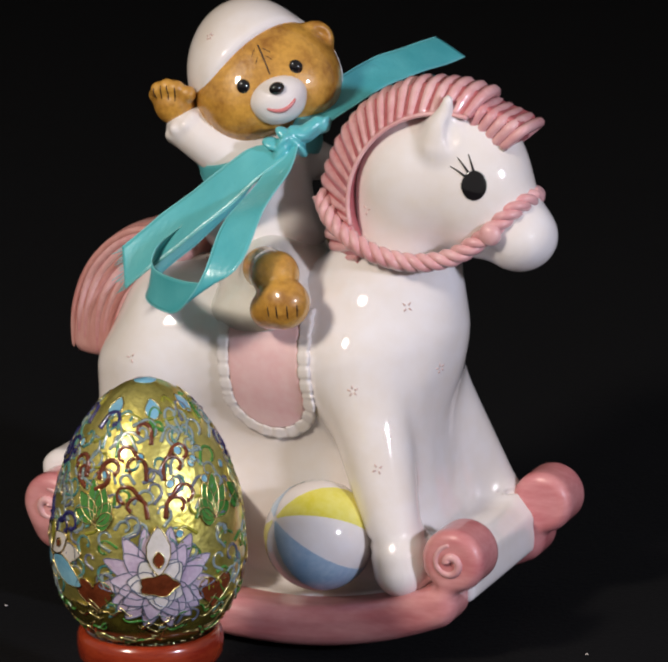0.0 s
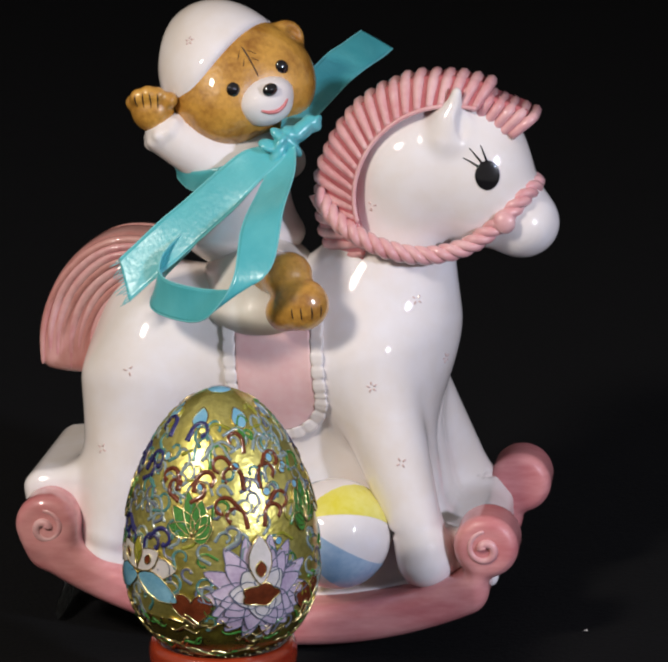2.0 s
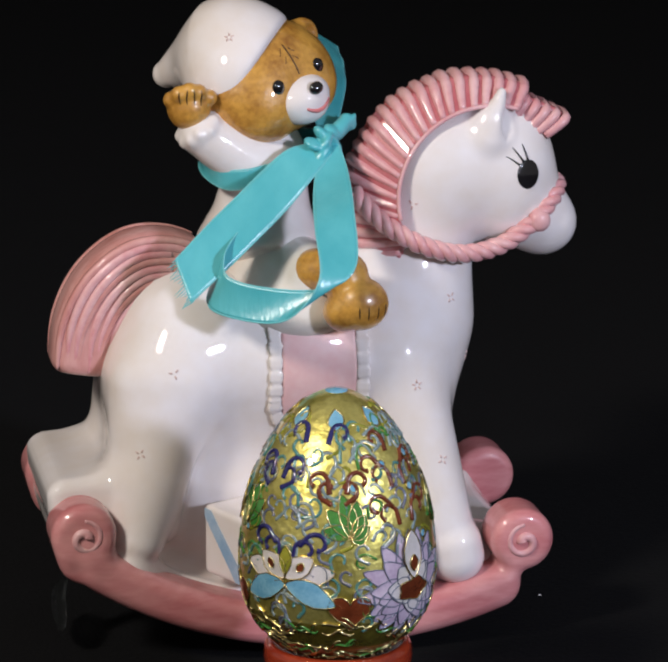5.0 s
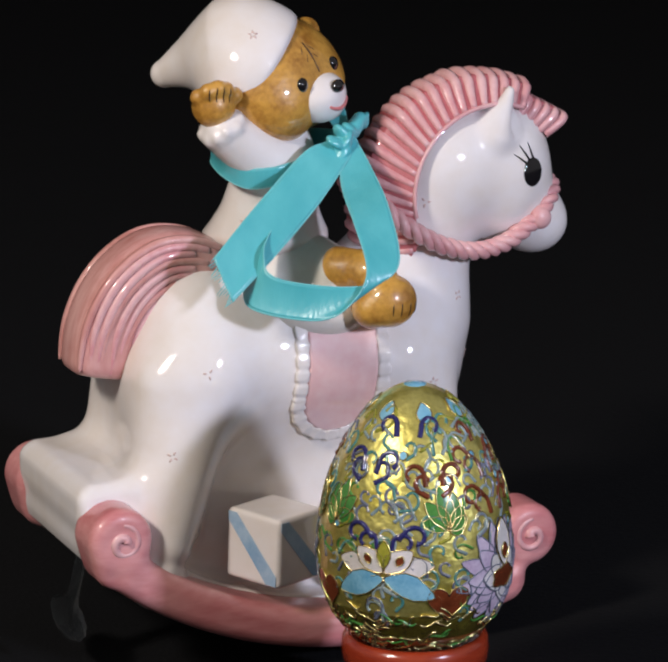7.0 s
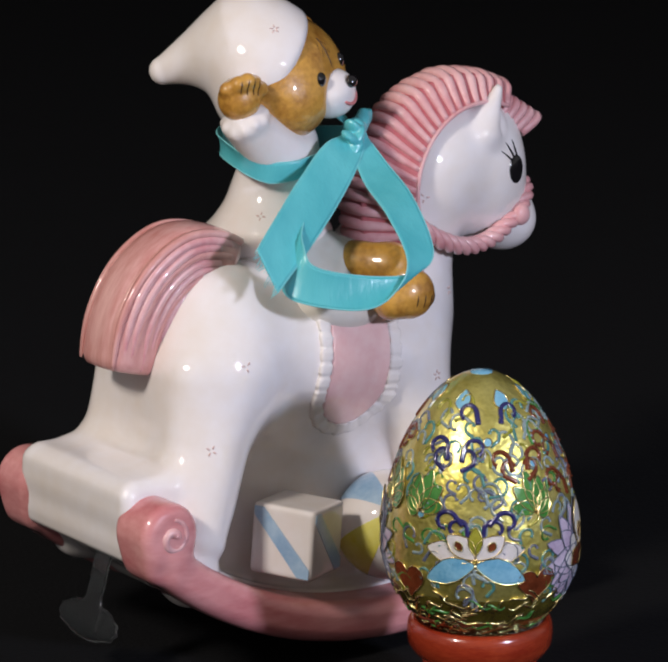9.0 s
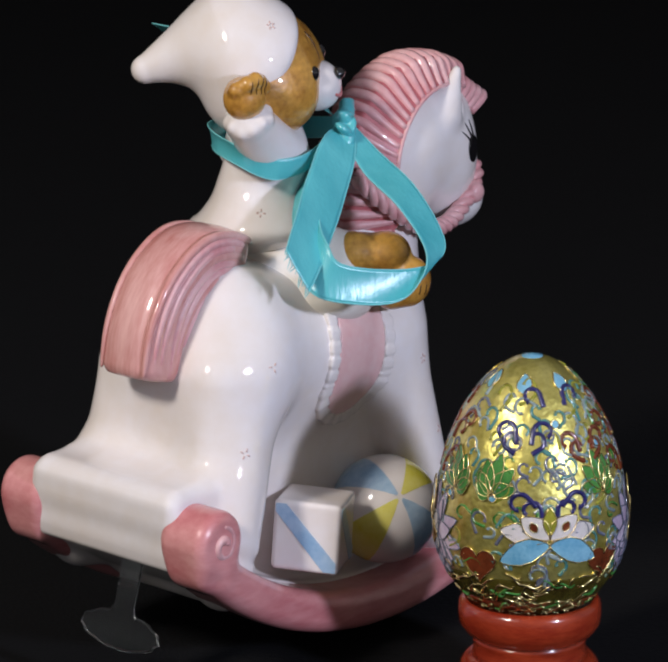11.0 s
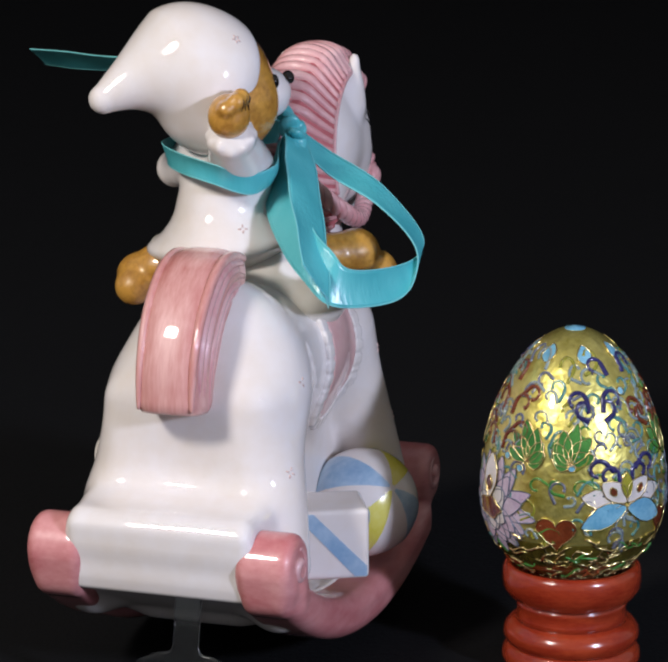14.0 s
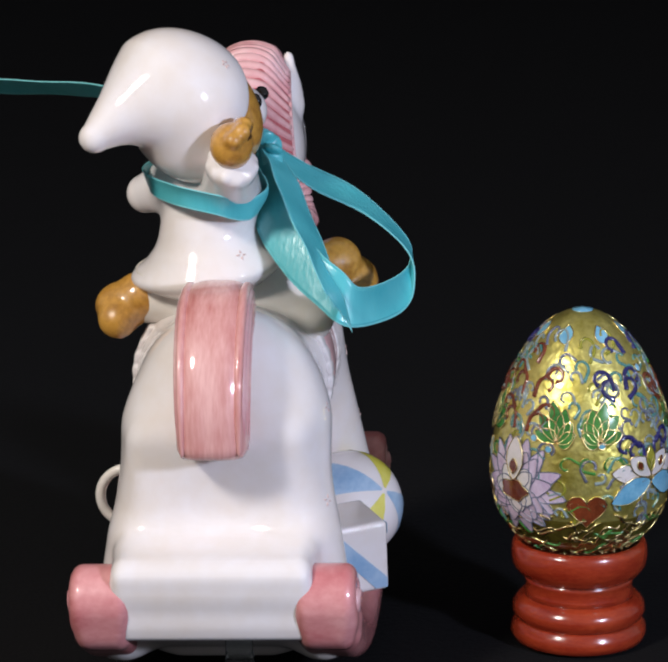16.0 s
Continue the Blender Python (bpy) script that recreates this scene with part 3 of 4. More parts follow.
def face_x(y, z, f=skull_f):
    """How far forward the face lies at this place of the head."""
    xs = np.linspace(0.3, 2.6, 300)
    inside = f(np.array([at_head(x, y, z) for x in xs], np.float32)) < 0
    return float(xs[inside].max()) if inside.any() else 1.5


muzzle_f = blend(ball_f(at_head(1.40, 0.02, -0.34), (0.72, 0.80, 0.56), HM), ball_f(at_head(1.45, 0.02, -0.68), (0.55, 0.56, 0.36), HM), k=0.3)
field("muzzle", muzzle_f, HC - 2.8, HC + 2.8, 0.045, GLAZE, head, "white muzzle")
nc = at_head(2.05, 0.02, -0.02)
field("nose", ball_f(nc, (0.16, 0.21, 0.17), HM), nc - 0.5, nc + 0.5, 0.03, BLACK, head, "black nose")
for s in (-1, 1):
    ec = at_head(face_x(s * 0.72, 0.22) - 0.05, s * 0.72, 0.22)
    field("eye", ball_f(ec, (0.14, 0.19, 0.21), HM), ec - 0.4, ec + 0.4, 0.03, BLACK, head, "black eye")
t = np.linspace(-1, 1, 24)
path = np.array([at_head(face_x(0.38 * x, -0.60 + 0.16 * x * x, muzzle_f), 0.38 * x, -0.60 + 0.16 * x * x) for x in t])
v, q = tube(path, 0.035 + 0.03 * (1 - t * t), 6)
solid("mouth", v, q, SALMON, head, "pink smiling mouth")
t = np.linspace(0, 1, 16)
path = np.array([at_head(face_x(0.02, 0.30 + 0.75 * x), 0.02, 0.30 + 0.75 * x) for x in t])
v, q = tube(path, 0.022, 6)
solid("seam", v, q, DARK, head)
for y0, z0, y1, z1 in ((-0.1, 1.0, -0.25, 0.85), (0.1, 0.95, 0.25, 0.8), (-0.1, 0.8, -0.22, 0.66), (0.1, 0.76, 0.22, 0.62)):
    path = np.array([at_head(face_x(y0 + (y1 - y0) * x, z0 + (z1 - z0) * x), y0 + (y1 - y0) * x, z0 + (z1 - z0) * x) for x in np.linspace(0, 1, 5)])
    v, q = tube(path, 0.011, 5)
    solid("stitch", v, q, DARK, head)
cap_f = blend(ball_f(at_head(-0.18, -0.20, 0.36), (1.60, 1.74, 1.47), HM), cone_f(at_head(-0.9, -0.1, 0.8), (-2.1, 2.75, 12.98), 1.25, 0.38), k=0.8)
brim = at_head(0.50, -0.25, 0.62)
bn = HM @ np.array((0.72, 0.34, -0.60))
bn /= np.linalg.norm(bn)
cap_f2 = cut(cap_f, lambda p: -((p - brim.astype(np.float32)) @ bn.astype(np.float32)), k=0.25)
hood_f = lambda p: np.maximum(skull_f(p) - 0.07, (p - HC.astype(np.float32)) @ (HM @ np.array((0.97, 0, 0.24))).astype(np.float32) + 0.12)
cap_f2 = blend(cap_f2, hood_f, k=0.2)
field("bear_cap", cap_f2, HC - 4.4, HC + 4.4, 0.07, GLAZE, figurine, "white glazed nightcap with a drooping tip")

brush_marks(cap_f, (-0.95, -0.31, 14.4), figurine.children[-1], 0.13, 5)
brush_marks(shirt_f, (-1.32, -0.69, 9.87), shirt, 0.13, 4)
for c2, out in (((1.85, -3.1, 8.0), (0.35, -0.9, -0.1)), ((0.1, 2.62, 8.0), (0.0, 1, 0))):
    out = np.array(out) / np.linalg.norm(out)
    side = np.cross(out, (0, 0, 1))
    for k in (-0.42, -0.14, 0.14, 0.42):
        pts = []
        for z in np.linspace(-0.05, 0.32, 6):
            f = ball_f(c2, (0.72, 0.6, 0.68))
            pts.append(on_skin(f, np.array(c2) + out * 0.6 + side * k + np.array((0, 0, z - 0.2)))[0])
        v, q = tube(np.array(pts), [0.008, 0.018, 0.02, 0.02, 0.018, 0.008], 5)
        solid("toe_line", v, q, DARK, [o for o in figurine.children if o.name.startswith("bear_foot")][0 if c2[1] < 0 else 1])
for k in range(4):
    f = paw_f
    pts = [on_skin(f, paw_c + np.array((-0.35 + 0.22 * k, -0.6, 0.15 + 0.1 * z + 0.05 * math.sin(k))))[0] for z in range(5)]
    v, q = tube(np.array(pts), [0.008, 0.018, 0.02, 0.018, 0.008], 5)
    solid("finger_line", v, q, DARK, [o for o in figurine.children if o.name.startswith("bear_paw")][0])

# ---- the ribbon ----
ribbon = thing("satin_ribbon", (0.1, 0.3, 11.2), "teal satin ribbon tied round the bear's neck in a bow", "ribbon")


def ribbon_part(name, pts, widths, label="", n=70, wave=0.03):
    c = spline(pts, n)
    w = spline(widths, n)
    v, f, top = band(c, w, 0.012, 12, wave)
    ob = solid(name, v, f, SATIN, ribbon, label)
    for j in (0, -1):
        hv, hf = tube(top[:, j], 0.022, 5)
        solid("hem", hv, hf, HEM, ob)
    return ob


def frayed(parent, c, w, out, n=16):
    """Loose threads at a cut end."""
    rnd = random.Random(3)
    for i in range(n):
        u = -1 + 2 * i / (n - 1)
        a = np.array(c) + np.array(w) * u
        d = np.array(out) * (0.5 + rnd.random()) + np.array([rnd.uniform(-0.08, 0.08) for _ in range(3)])
        v, q = tube(np.array([a - d * 0.3, a, a + d * 0.6, a + d]), [0.018, 0.016, 0.012, 0.006], 4)
        solid("thread", v, q, HEM, parent)


KNOT = np.array((1.45, -0.95, 11.8))
neck_turn = [(1.40, -0.85, 11.62), (0.85, -0.85, 11.2), (-0.2, -1.17, 11.0), (-0.69, -1.10, 10.9), (-1.15, -0.84, 10.85), (-1.52, -0.5, 10.98), (-1.72, -0.1, 11.17), (-1.55, 0.8, 11.35), (-0.8, 1.6, 11.4), (0.2, 1.85, 11.35), (1.15, 1.4, 11.35), (1.55, 0.4, 11.5), (1.45, -0.7, 11.7)]
ribbon_part("collar", neck_turn, [(0.06 * np.sign(x), 0.06 * np.sign(y), 0.26) for x, y, z in neck_turn], "ribbon wound round the neck", 110, 0.06)
ribbon_part("tail", [KNOT + (-0.1, -0.1, -0.1), (0.62, -1.45, 11.35), (-0.35, -1.95, 10.6), (-1.55, -2.5, 9.68), (-2.70, -3.0, 8.80)], [(0.28, -0.10, -0.08), (0.42, -0.22, -0.20), (0.38, -0.30, -0.32), (0.27, -0.32, -0.42), (0.145, -0.30, -0.48)], "hanging cut end of the ribbon")
frayed(ribbon.children[-1], (-2.70, -3.0, 8.80), (0.145, -0.30, -0.48), (-0.16, -0.09, -0.11))
ribbon_part("loop", [KNOT, (1.3, -2.0, 11.0), (1.1, -3.4, 10.3), (0.95, -4.5, 9.25), (0.35, -4.65, 8.6), (-0.5, -4.25, 8.35), (-1.75, -3.35, 8.5), (-1.75, -2.75, 9.0), (-1.2, -2.0, 9.55), (-0.2, -1.25, 10.5), KNOT + (-0.1, 0.1, -0.15)],
            [(0.2, 0.05, 0.1), (0.46, 0.15, 0.2), (0.52, 0.15, 0.2), (0.48, 0.1, 0.12), (0.42, 0.05, 0.28), (0.28, 0.02, 0.40), (0.22, -0.15, 0.42), (0.1, -0.32, 0.38), (0.0, -0.40, 0.31), (0.0, -0.40, 0.31), (0.0, -0.2, 0.15)], "soft bow loop", 130)
ribbon_part("long_end", [KNOT, (1.65, 0.3, 12.3), (2.05, 1.8, 12.75), (2.38, 3.4, 12.98), (2.68, 5.0, 13.06), (2.9, 6.65, 13.08)], [(0.18, 0, -0.1), (0.36, -0.05, -0.18), (0.42, -0.05, -0.24), (0.42, -0.05, -0.27), (0.42, -0.05, -0.28), (0.42, -0.04, -0.28)], "long stiff end sticking out")
folds = [((-0.05, 0.0, 0.05), (0.50, 0.30, 0.17), (20, 42, 35)), ((0.05, -0.02, -0.08), (0.46, 0.28, 0.15), (-15, 50, 30)), ((-0.28, -0.22, -0.30), (0.17, 0.30, 0.46), (10, 38, 20)), ((0.18, 0.12, 0.20), (0.36, 0.26, 0.14), (30, 20, 50)), ((-0.12, -0.15, -0.10), (0.14, 0.36, 0.40), (0, 30, -20))]
folds += [((0.62, 0.45, 0.36), (0.28, 0.20, 0.20), (10, 40, 30)), ((0.72, 0.50, 0.34), (0.09, 0.24, 0.26), (0, 25, -15)), ((0.34, 0.22, 0.24), (0.52, 0.22, 0.20), (0, -32, 36)), ((0.36, 0.30, 0.12), (0.48, 0.16, 0.16), (10, -28, 32)), ((-0.42, -0.30, -0.02), (0.30, 0.24, 0.12), (25, 20, 15)), ((-0.1, -0.3, -0.5), (0.12, 0.22, 0.42), (-15, 12, 30))]
field("knot", blend(*[ball_f(KNOT + np.array(o), r, rot(*e)) for o, r, e in folds], k=0.04), KNOT - 1.3, KNOT + 1.5, 0.04, SATIN, ribbon, "tight folded satin knot")

# ---- the egg and its stand ----
EX, EY = 0.45, -9.05
stand = thing("egg_stand", (EX, EY, FLOOR), "red lacquered turned wooden egg stand", "stand")
PROF = [(1.60, 0.0), (1.72, 0.06), (1.78, 0.22), (1.76, 0.40), (1.66, 0.55), (1.62, 0.60), (1.68, 0.66), (1.74, 0.82), (1.72, 1.0), (1.60, 1.16), (1.45, 1.24), (1.40, 1.36), (1.40, 1.62), (1.46, 1.76), (1.62, 1.90), (1.75, 2.1), (1.78, 2.35), (1.76, 2.6), (1.70, 2.72), (1.60, 2.76), (1.52, 2.7), (1.35, 2.5), (0.5, 2.3)]
for name, lo, hi in (("foot_ring", 0, 6), ("lower_ring", 5, 11), ("waist", 10, 14), ("cup", 13, 23)):
    prof = PROF[lo:hi]
    v, f = lathe([(0.3, prof[0][1])] + prof + [(0.3, prof[-1][1])], (EX, EY, FLOOR))
    solid(name, v, f, LACQUER, stand)

egg = thing("cloisonne_egg", (EX, EY, 1.0), "gilt cloisonne egg with enamel lotus flowers and scrolls", "egg")
EGG_Z0, EGG_H, EGG_R = 0.83, 6.60, 2.26


def egg_r(t):
    """Radius at the share t of the height."""
    t = np.clip(t, 0, 1)
    c = 2 * t - 1
    return EGG_R * np.sqrt(np.maximum(1 - np.abs(c) ** np.where(c < 0, 2.7, 2.0), 0)) * (1 - 0.16 * c - 0.02 * c * c) * 1.005


v, f = lathe([(max(egg_r(x), 0.01), EGG_H * x) for x in (1 - np.cos(np.linspace(0, np.pi, 60))) / 2], (EX, EY, EGG_Z0), 120)
shell = solid("shell", v, f, GOLD, egg, "gold foil ground of the egg")


def on_egg(lon, z, lift=0.0):
    t = (z - EGG_Z0) / EGG_H
    r = egg_r(t) + lift
    return np.array([EX + r * np.cos(lon), EY + r * np.sin(lon), z])


def egg_pts(lon0, z0, pts, scale=1.0, turn=0.0, flip=1, lift=0.02):
    """Points of a flat motif, laid on the egg."""
    out = []
    for x, y in pts:
        x, y = flip * x * scale, y * scale
        x, y = x * math.cos(turn) - y * math.sin(turn), x * math.sin(turn) + y * math.cos(turn)
        z = z0 + y * 0.97
        r = max(egg_r((z0 - EGG_Z0) / EGG_H), egg_r((z - EGG_Z0) / EGG_H), 0.5)
        out.append(on_egg(lon0 + x / r, z, lift))
    return np.array(out)


def egg_patch(name, lon, z, pts, mat, parent, scale=1.0, turn=0.0, flip=1, lift=0.03, label="", edge=None):
    """An enamel cell, star-shaped round its middle, with its gilt wire."""
    pts = np.array(pts, float)
    mid = pts.mean(0)
    n = len(pts)
    rings = [egg_pts(lon, z, mid + (pts - mid) * s, scale, turn, flip, lift) for s in (1.0, 0.66, 0.33)]
    V = np.vstack(rings + [egg_pts(lon, z, [mid], scale, turn, flip, lift)])
    F = [[r * n + i, r * n + (i + 1) % n, (r + 1) * n + (i + 1) % n, (r + 1) * n + i] for r in range(2) for i in range(n)]
    F += [[2 * n + i, 2 * n + (i + 1) % n, 3 * n] for i in range(n)]
    wire = np.vstack([rings[0], rings[0][:1]])
    v, f = tube(wire, 0.017, 5)
    ob = solid(name, V, F, mat, parent, label)
    solid("wire", v, f, edge or WIRE, ob)
    return ob


def petal(length, width, n=14, hook=0.0):
    t = np.linspace(0, 2 * np.pi, n, endpoint=False)
    y = length * (0.5 - 0.5 * np.cos(t))
    x = width * np.sin(t) * (0.55 + 0.45 * np.sin(np.pi * np.clip(y / length, 0, 1)))
    return np.stack([x + hook * (y / length) ** 2, y], 1)


def curl(n=26, turns=0.60, size=0.27):
    """One end of a scroll: a hook that winds in."""
    a = np.linspace(0, 2 * np.pi * turns, n)
    r = size * (1 - 0.55 * a / a[-1])
    return np.stack([size - r * np.cos(a), r * np.sin(a) + 0.0 * a], 1)


def egg_scroll(lon, z, mat, scale=1.0, turn=0.0, flip=1, width=0.05):
    p = curl()
    stem = np.stack([np.linspace(0.05, 0, 8), np.linspace(-0.35, -0.03, 8)], 1)
    pts = egg_pts(lon, z, np.vstack([stem, p]), scale, turn, flip, -0.012)
    v, f = tube(pts, width * (1.25 - 0.45 * np.linspace(0, 1, len(pts)) + 0.6 * np.linspace(0, 1, len(pts)) ** 12), 6)
    ob = solid("scroll", v, f, mat, egg)
    gold = egg_pts(lon, z, np.vstack([stem, p]) + (0.02, 0.02), scale * 1.06, turn, flip, 0.022)
    v, f = tube(gold, 0.009, 4)
    solid("wire", v, f, WIRE, ob)


def lotus(lon, z, outer, inner, heart, scale=1.0):
    for row, (count, length, mat) in enumerate(((17, 1.0, outer), (12, 0.78, outer), (8, 0.50, inner))):
        for i in range(count):
            a = -2 * math.pi * i / count + row * 0.24
            egg_patch("petal", lon, z, petal(length * (1.0 if -0.2 < math.cos(a) else 0.85), 0.17 + 0.015 * row, hook=0.16 * math.sin(3 * a + row)), mat, egg, scale, a, 1, 0.03 + 0.022 * row, edge=E["slate"])
    t = np.linspace(0, 2 * np.pi, 20, endpoint=False)
    egg_patch("flower_heart", lon, z, np.stack([0.30 * np.cos(t) * (1 + 0.13 * np.cos(5 * t)), 0.19 * np.sin(t) * (1 + 0.13 * np.cos(5 * t))], 1), heart, egg, scale, 0, 1, 0.10)
    egg_patch("drop", lon, z + 0.18 * scale, petal(0.82, 0.20), ENAMEL["pale"], egg, scale, 0, 1, 0.11)
    egg_patch("drop", lon, z + 0.30 * scale, petal(0.28, 0.09), heart, egg, scale, 0, 1, 0.13)


def leaf_spray(lon, z, mat, scale=1.0, flip=1):
    for i, (a, l) in enumerate(((-0.9, 0.55), (-0.45, 0.75), (0.0, 0.9), (0.45, 0.75), (0.95, 0.55), (1.5, 0.42))):
        egg_patch("leaf", lon, z, petal(l, 0.19, hook=0.18 * flip), mat, egg, scale, a * flip, 1, 0.028 + 0.004 * i)


D = math.radians
E = ENAMEL
for lon, kind in ((-57, "lilac"), (-135, "sky"), (-229, "lilac"), (-307, "sky")):
    L = D(lon)
    if kind == "lilac":
        lotus(L, 3.05, E["lilac"], E["pale"], E["rust"], 1.45)
        for dx, z, s, tn in ((-0.22, 4.95, 1.0, 0.3), (0.22, 4.95, 1.0, -0.3), (-0.5, 5.3, 1.0, 0.9), (0.5, 5.3, 1.0, -0.9), (-0.2, 5.8, 1.0, 0.2), (0.22, 5.8, 1.0, -0.2), (-0.55, 6.15, 0.85, 0.8), (0.55, 6.15, 0.85, -0.8), (0.0, 6.5, 0.8, 0.0)):
            egg_scroll(L + dx * 0.55, z, E["rust"], s, tn, 1 if dx > 0 else -1, 0.055)
    else:
        for fl in (-1, 1):
            egg_patch("petal", L, 3.45, petal(1.05, 0.27, hook=0.15 * fl), E["pale"], egg, 1.15, -fl * 1.25, 1, 0.03)
            egg_patch("petal", L, 3.30, petal(1.1, 0.28, hook=0.2 * fl), E["sky"], egg, 1.15, -fl * 1.75, 1, 0.045)
            egg_patch("petal", L, 3.45, petal(0.8, 0.25, hook=0.1 * fl), E["pale"], egg, 1.1, -fl * 0.75, 1, 0.055)
            egg_patch("petal", L + fl * 0.14, 3.65, petal(0.26, 0.09), E["rust"], egg, 1, -fl * 0.5, 1, 0.08)
            egg_scroll(L + fl * 0.09, 4.2, E["navy"], 1.0, -fl * 0.25, fl, 0.062)
            egg_scroll(L + fl * 0.25, 4.5, E["navy"], 1.05, -fl * 0.9, fl, 0.062)
            egg_scroll(L - 0.3 + fl * 0.13, 6.0, E["navy"], 1.0, -fl * 0.3, fl, 0.062)
            egg_scroll(L - 0.3 + fl * 0.24, 5.6, E["navy"], 0.85, -fl * 0.9, -fl, 0.062)
            egg_scroll(L + 0.2 + fl * 0.25, 6.75, E["navy"], 0.85, -fl * 0.4, fl, 0.062)
            egg_scroll(L + 0.55 + fl * 0.13, 5.75, E["rust"], 0.95, -fl * 0.3, fl, 0.062)
            egg_scroll(L + 0.55 + fl * 0.20, 5.35, E["rust"], 0.85, -fl * 0.9, -fl, 0.062)
        egg_patch("petal", L, 3.55, petal(0.70, 0.17), E["olive"], egg, 1, 0, 1, 0.065)
for i, lon in enumerate((-96, -172, -200, -262, -345, -18)):
    leaf_spray(D(lon), 4.45, E["leaf"], 1.15, 1 if i % 2 else -1)
    for k, (dz, s, tn) in enumerate(((-0.55, 0.8, 1.2), (0.35, 0.8, -0.8), (1.0, 0.7, 0.5))):
        egg_scroll(D(lon + (-9 if k % 2 else 9)), 4.6 + dz, E["grey" if k else "leaf"], s, tn, 1 if k % 2 else -1, 0.035)
for lon in (-180, -97, -20, -270, -340):
    t = np.linspace(0, 2 * np.pi, 24, endpoint=False)
    hearts = np.stack([0.034 * 16 * np.sin(t) ** 3, 0.034 * (13 * np.cos(t) - 5 * np.cos(2 * t) - 2 * np.cos(3 * t) - np.cos(4 * t))], 1)
    egg_patch("heart", D(lon), 2.7, hearts, E["rust"], egg, 0.95, 0, 1, 0.03)
    for fl in (-1, 1):
        egg_scroll(D(lon) + fl * 0.07, 2.75, WIRE, 0.6, 0, fl, 0.02)
# small clouds and tendrils that fill the ground between the flowers
rng = random.Random(4)
COLOURS = ["teal", "grey", "slate", "leaf", "grey", "grey", "olive", "teal", "grey", "slate"]
for i in range(300):
    z = 2.2 + 2.6 * rng.random() if i < 150 else 4.8 + 2.1 * rng.random()
    egg_scroll(rng.random() * 2 * math.pi, z, E[COLOURS[i % 10]], 0.55 + 0.45 * rng.random(), rng.uniform(-1.4, 1.4), 1 if i % 2 else -1, 0.042)
zs = np.linspace(1.04, 2.42, 14)
V, F = lathe([(float(egg_r((z - EGG_Z0) / EGG_H)) + (0.012 if 0 < k < 13 else -0.02), z) for k, z in enumerate(zs)], (EX, EY, 0.0), 96)
band_low = solid("lower_band", V, F, E["umber"], egg, "dark brown enamel band round the base")
for i in range(170):
    t = np.linspace(-1, 1, 12)
    l, bend = 0.16 + 0.16 * rng.random(), rng.choice((-1, 1)) * 0.09
    pts = egg_pts(rng.random() * 6.28, 1.3 + 1.15 * rng.random(), np.stack([l * t, bend * np.sin(2.4 * t) + 0.05 * t * t], 1), 1.0, rng.uniform(-0.5, 0.5), 1, 0.02)
    v, f = tube(pts, 0.034 * (1 - 0.7 * t * t), 5)
    solid("stroke", v, f, WIRE if i % 5 else E["leaf"], band_low)
for i in range(56):
    v, f = tube(egg_pts(i * 6.2832 / 56, 1.18 + 0.07 * (i % 2), [(-0.03, 0), (0, 0), (0.03, 0)], 1, 0, 1, 0.02), [0.02, 0.045, 0.02], 6)
    solid("bead", v, f, WIRE, band_low)
for i in range(26):
    t = np.linspace(0, 2 * np.pi, 10, endpoint=False)
    egg_patch("dot", rng.random() * 6.28, 4.0 + 2.2 * rng.random(), np.stack([0.10 * np.cos(t), 0.10 * np.sin(t)], 1), E["sky"], egg, 1, 0, 1, 0.035)
for i in range(7):
    egg_patch("petal", i * 6.2832 / 7, 6.75, petal(0.42, 0.22), E["sky"], egg, 1, 0.2, 1, 0.03)
v, f = lathe([(0.02, 0.0), (0.26, -0.04), (0.28, -0.10), (0.15, -0.2)], (EX, EY, EGG_Z0 + EGG_H + 0.03), 24)
solid("crown_spot", v, f, E["sky"], egg, "pale blue enamel spot on the tip")

# ---- the clear plastic prop under the rear edge ----
e1 = np.array((0.0, -1.0, 0.0))
e1 /= np.linalg.norm(e1)
e2 = np.array((-0.20, 0.0, -0.98))
e2 -= e1 * (e1 @ e2)
e2 /= np.linalg.norm(e2)
axes = np.stack([e1, e2, np.cross(e1, e2)], 1)
foot_c = np.array((-5.7, -0.55, -0.5))
plate = blend(ball_f(foot_c, (1.35, 0.5, 0.06), axes), box_f(foot_c - e2 * 1.0, (0.36, 1.2, 0.035), 0.03, axes), k=0.1)
field("prop_plate", plate, (-8.5, -2.8, -1.4), (-4.0, 1.0, 2.2), 0.045, ACRYLIC, figurine, "thin clear plastic prop plate")


# lint on the cloth
lints = []
for x, y, turn in ((8.4, 0.05, 1), (-7.4, -2.5, -1)):
    lint = thing("lint", (x, y, FLOOR), "tiny pale speck of lint on the black cloth", "lint", "lint on the cloth")
    v, q = tube(np.array([(x, y, FLOOR + 0.03), (x + 0.05, y + 0.03 * turn, FLOOR + 0.05), (x + 0.09, y, FLOOR + 0.03)]), [0.012, 0.02, 0.01], 5)
    solid("fibre", v, q, GLAZE, lint)
    lints.append(lint)


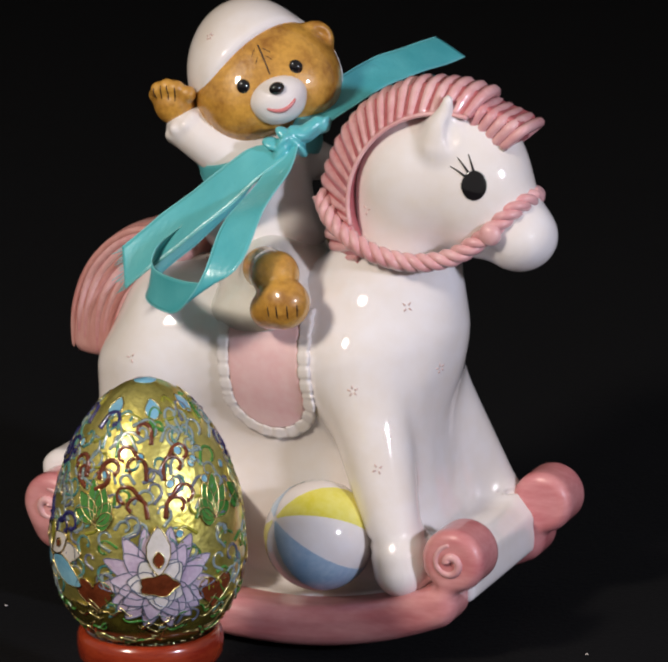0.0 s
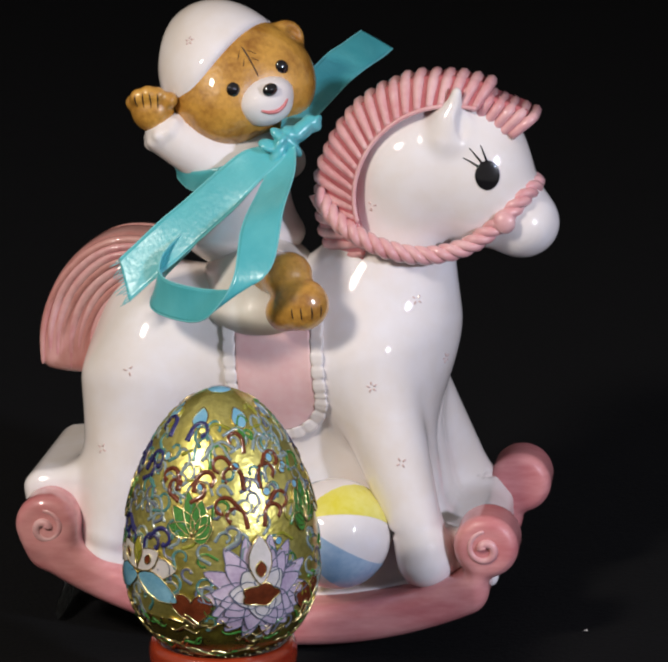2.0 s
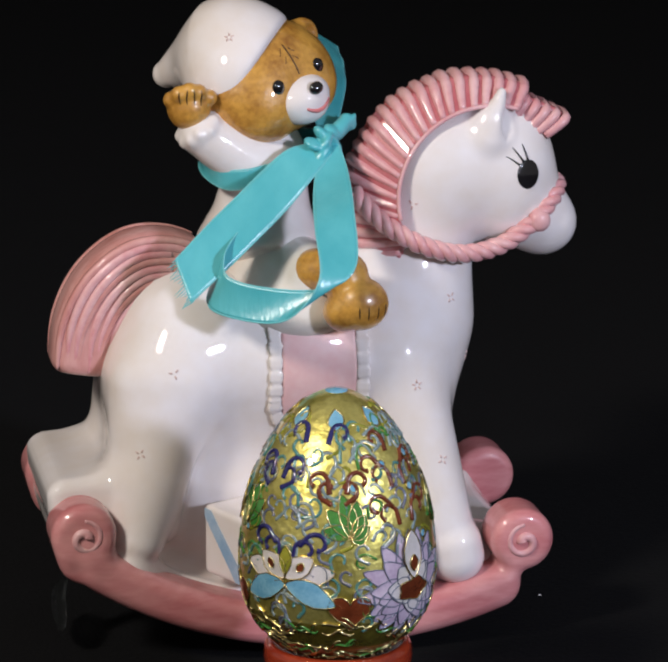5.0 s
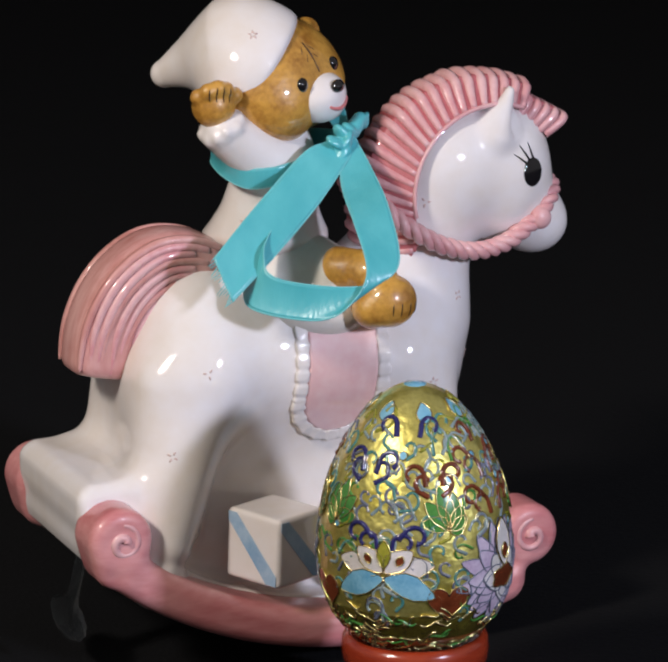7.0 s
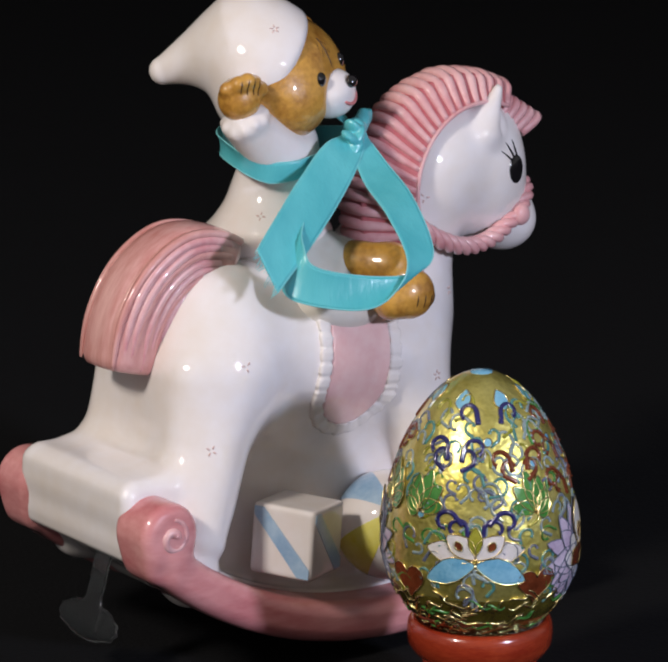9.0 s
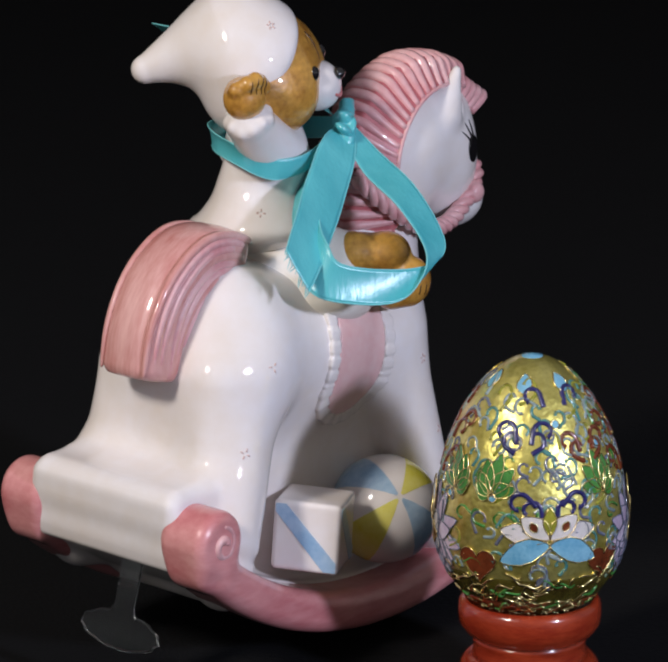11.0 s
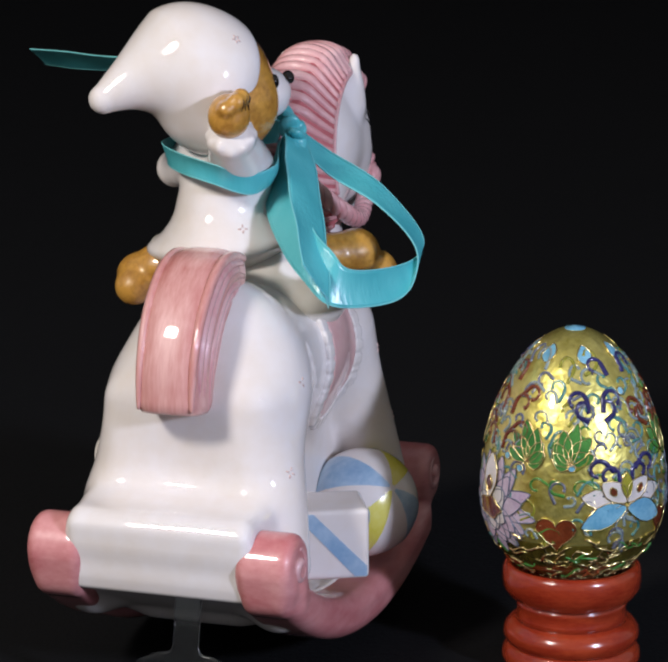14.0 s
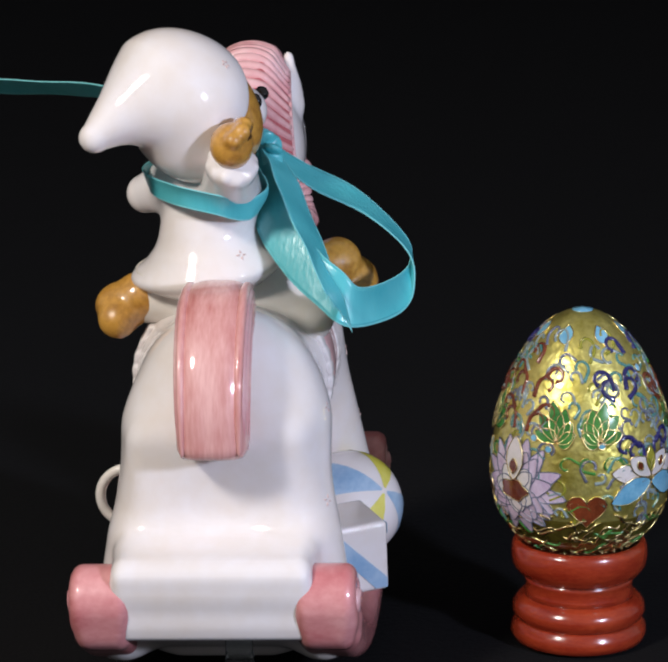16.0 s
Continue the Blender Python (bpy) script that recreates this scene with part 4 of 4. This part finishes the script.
# ---- movement: everything on the table turns together ----
def motions():
    rocking = [
        (0.0, pose(-0.0122, 0.0172, 0.0117, -0.02, -4.05, -23.89)),
        (0.5, pose(-0.0134, 0.0173, 0.0119, 0.38, -4.29, -20.08)),
        (1.0, pose(-0.0144, 0.0159, 0.0120, 0.37, -4.45, -16.12)),
        (1.5, pose(-0.0155, 0.0154, 0.0122, 0.58, -4.31, -12.08)),
        (2.0, pose(-0.0163, 0.0145, 0.0122, 0.49, -4.11, -8.40)),
        (2.5, pose(-0.0166, 0.0138, 0.0123, 0.51, -3.72, -5.29)),
        (3.0, pose(-0.0172, 0.0131, 0.0126, 0.66, -2.86, -1.28)),
        (3.5, pose(-0.0174, 0.0129, 0.0127, 0.85, -2.17, 1.99)),
        (4.0, pose(-0.0179, 0.0120, 0.0131, 1.05, -1.15, 5.51)),
        (6.5, pose(-0.0182, -0.0008, 0.0156, 0.69, 1.54, 20.98)),
        (7.0, pose(-0.0190, -0.0001, 0.0155, 0.76, 2.42, 24.32)),
        (7.5, pose(-0.0198, -0.0004, 0.0159, 1.24, 2.81, 27.93)),
        (8.0, pose(-0.0199, -0.0005, 0.0159, 1.02, 3.50, 31.06)),
        (8.5, pose(-0.0203, -0.0020, 0.0163, 0.90, 4.33, 34.54)),
        (9.0, pose(-0.0209, -0.0026, 0.0165, 0.51, 5.47, 38.09)),
        (11.5, pose(-0.0232, -0.0017, 0.0184, 2.55, 3.48, 55.26)),
        (12.0, pose(-0.0240, -0.0048, 0.0181, 1.75, 4.10, 59.31)),
        (12.5, pose(-0.0247, -0.0095, 0.0178, 0.74, 4.80, 63.15)),
        (13.0, pose(-0.0245, -0.0083, 0.0176, 0.80, 2.66, 65.81)),
        (13.5, pose(-0.0242, -0.0098, 0.0176, 0.48, 1.08, 68.32)),
        (14.0, pose(-0.0247, -0.0114, 0.0170, 0.03, 0.33, 71.81)),
        (14.5, pose(-0.0247, -0.0168, 0.0171, -0.45, -0.45, 75.51)),
        (15.0, pose(-0.0253, -0.0148, 0.0160, -0.49, -1.93, 79.03)),
        (15.5, pose(-0.0250, -0.0188, 0.0159, -0.98, -3.25, 82.44)),
        (16.0, pose(-0.0244, -0.0237, 0.0158, -1.45, -4.22, 85.60)),
    ]
    turning = [
        (0.0, pose(-0.0122, 0.0090, 0.0151, -0.00, 0.00, -24.06)),
        (0.5, pose(-0.0123, 0.0079, 0.0151, -0.00, 0.00, -20.92)),
        (1.0, pose(-0.0133, 0.0077, 0.0151, -0.00, 0.00, -17.32)),
        (1.5, pose(-0.0156, 0.0077, 0.0150, 0.00, -0.00, -13.05)),
        (2.0, pose(-0.0171, 0.0064, 0.0150, -0.00, 0.00, -9.13)),
        (2.5, pose(-0.0186, 0.0062, 0.0150, 0.00, -0.00, -5.34)),
        (3.0, pose(-0.0197, 0.0051, 0.0150, 0.00, -0.00, -1.51)),
        (3.5, pose(-0.0212, 0.0050, 0.0150, 0.00, -0.00, 2.38)),
        (4.0, pose(-0.0239, 0.0035, 0.0150, 0.00, -0.00, 6.79)),
        (6.5, pose(-0.0242, 0.0001, 0.0150, 0.00, 0.00, 22.61)),
        (7.0, pose(-0.0239, -0.0002, 0.0150, 0.00, -0.00, 25.48)),
        (7.5, pose(-0.0243, -0.0015, 0.0150, 0.00, -0.00, 28.95)),
        (8.0, pose(-0.0250, -0.0019, 0.0150, 0.00, -0.00, 32.51)),
        (8.5, pose(-0.0251, -0.0022, 0.0150, 0.00, 0.00, 35.82)),
        (9.0, pose(-0.0259, -0.0029, 0.0151, 0.00, 0.00, 39.55)),
        (11.5, pose(-0.0267, -0.0047, 0.0151, -0.00, -0.00, 56.41)),
        (12.0, pose(-0.0272, -0.0058, 0.0151, 0.00, -0.00, 60.43)),
        (12.5, pose(-0.0283, -0.0079, 0.0151, 0.00, 0.00, 64.80)),
        (13.0, pose(-0.0284, -0.0088, 0.0151, 0.00, -0.00, 68.62)),
        (13.5, pose(-0.0283, -0.0096, 0.0151, -0.00, -0.00, 72.16)),
        (14.0, pose(-0.0280, -0.0100, 0.0151, -0.00, -0.00, 75.31)),
        (14.5, pose(-0.0276, -0.0102, 0.0151, -0.00, -0.00, 78.63)),
        (15.0, pose(-0.0277, -0.0123, 0.0151, -0.00, -0.00, 82.93)),
        (15.5, pose(-0.0272, -0.0133, 0.0151, -0.00, -0.00, 86.57)),
        (16.0, pose(-0.0265, -0.0139, 0.0151, -0.00, -0.00, 89.88)),
    ]
    for obs, rows in (((figurine, ribbon), rocking), ((egg, stand, *lints), turning)):
        for ob in obs:
            b = BASE[ob.name] * CM
            walk(ob, [(t, m @ Matrix.Translation(b)) for t, m in rows])


motions()
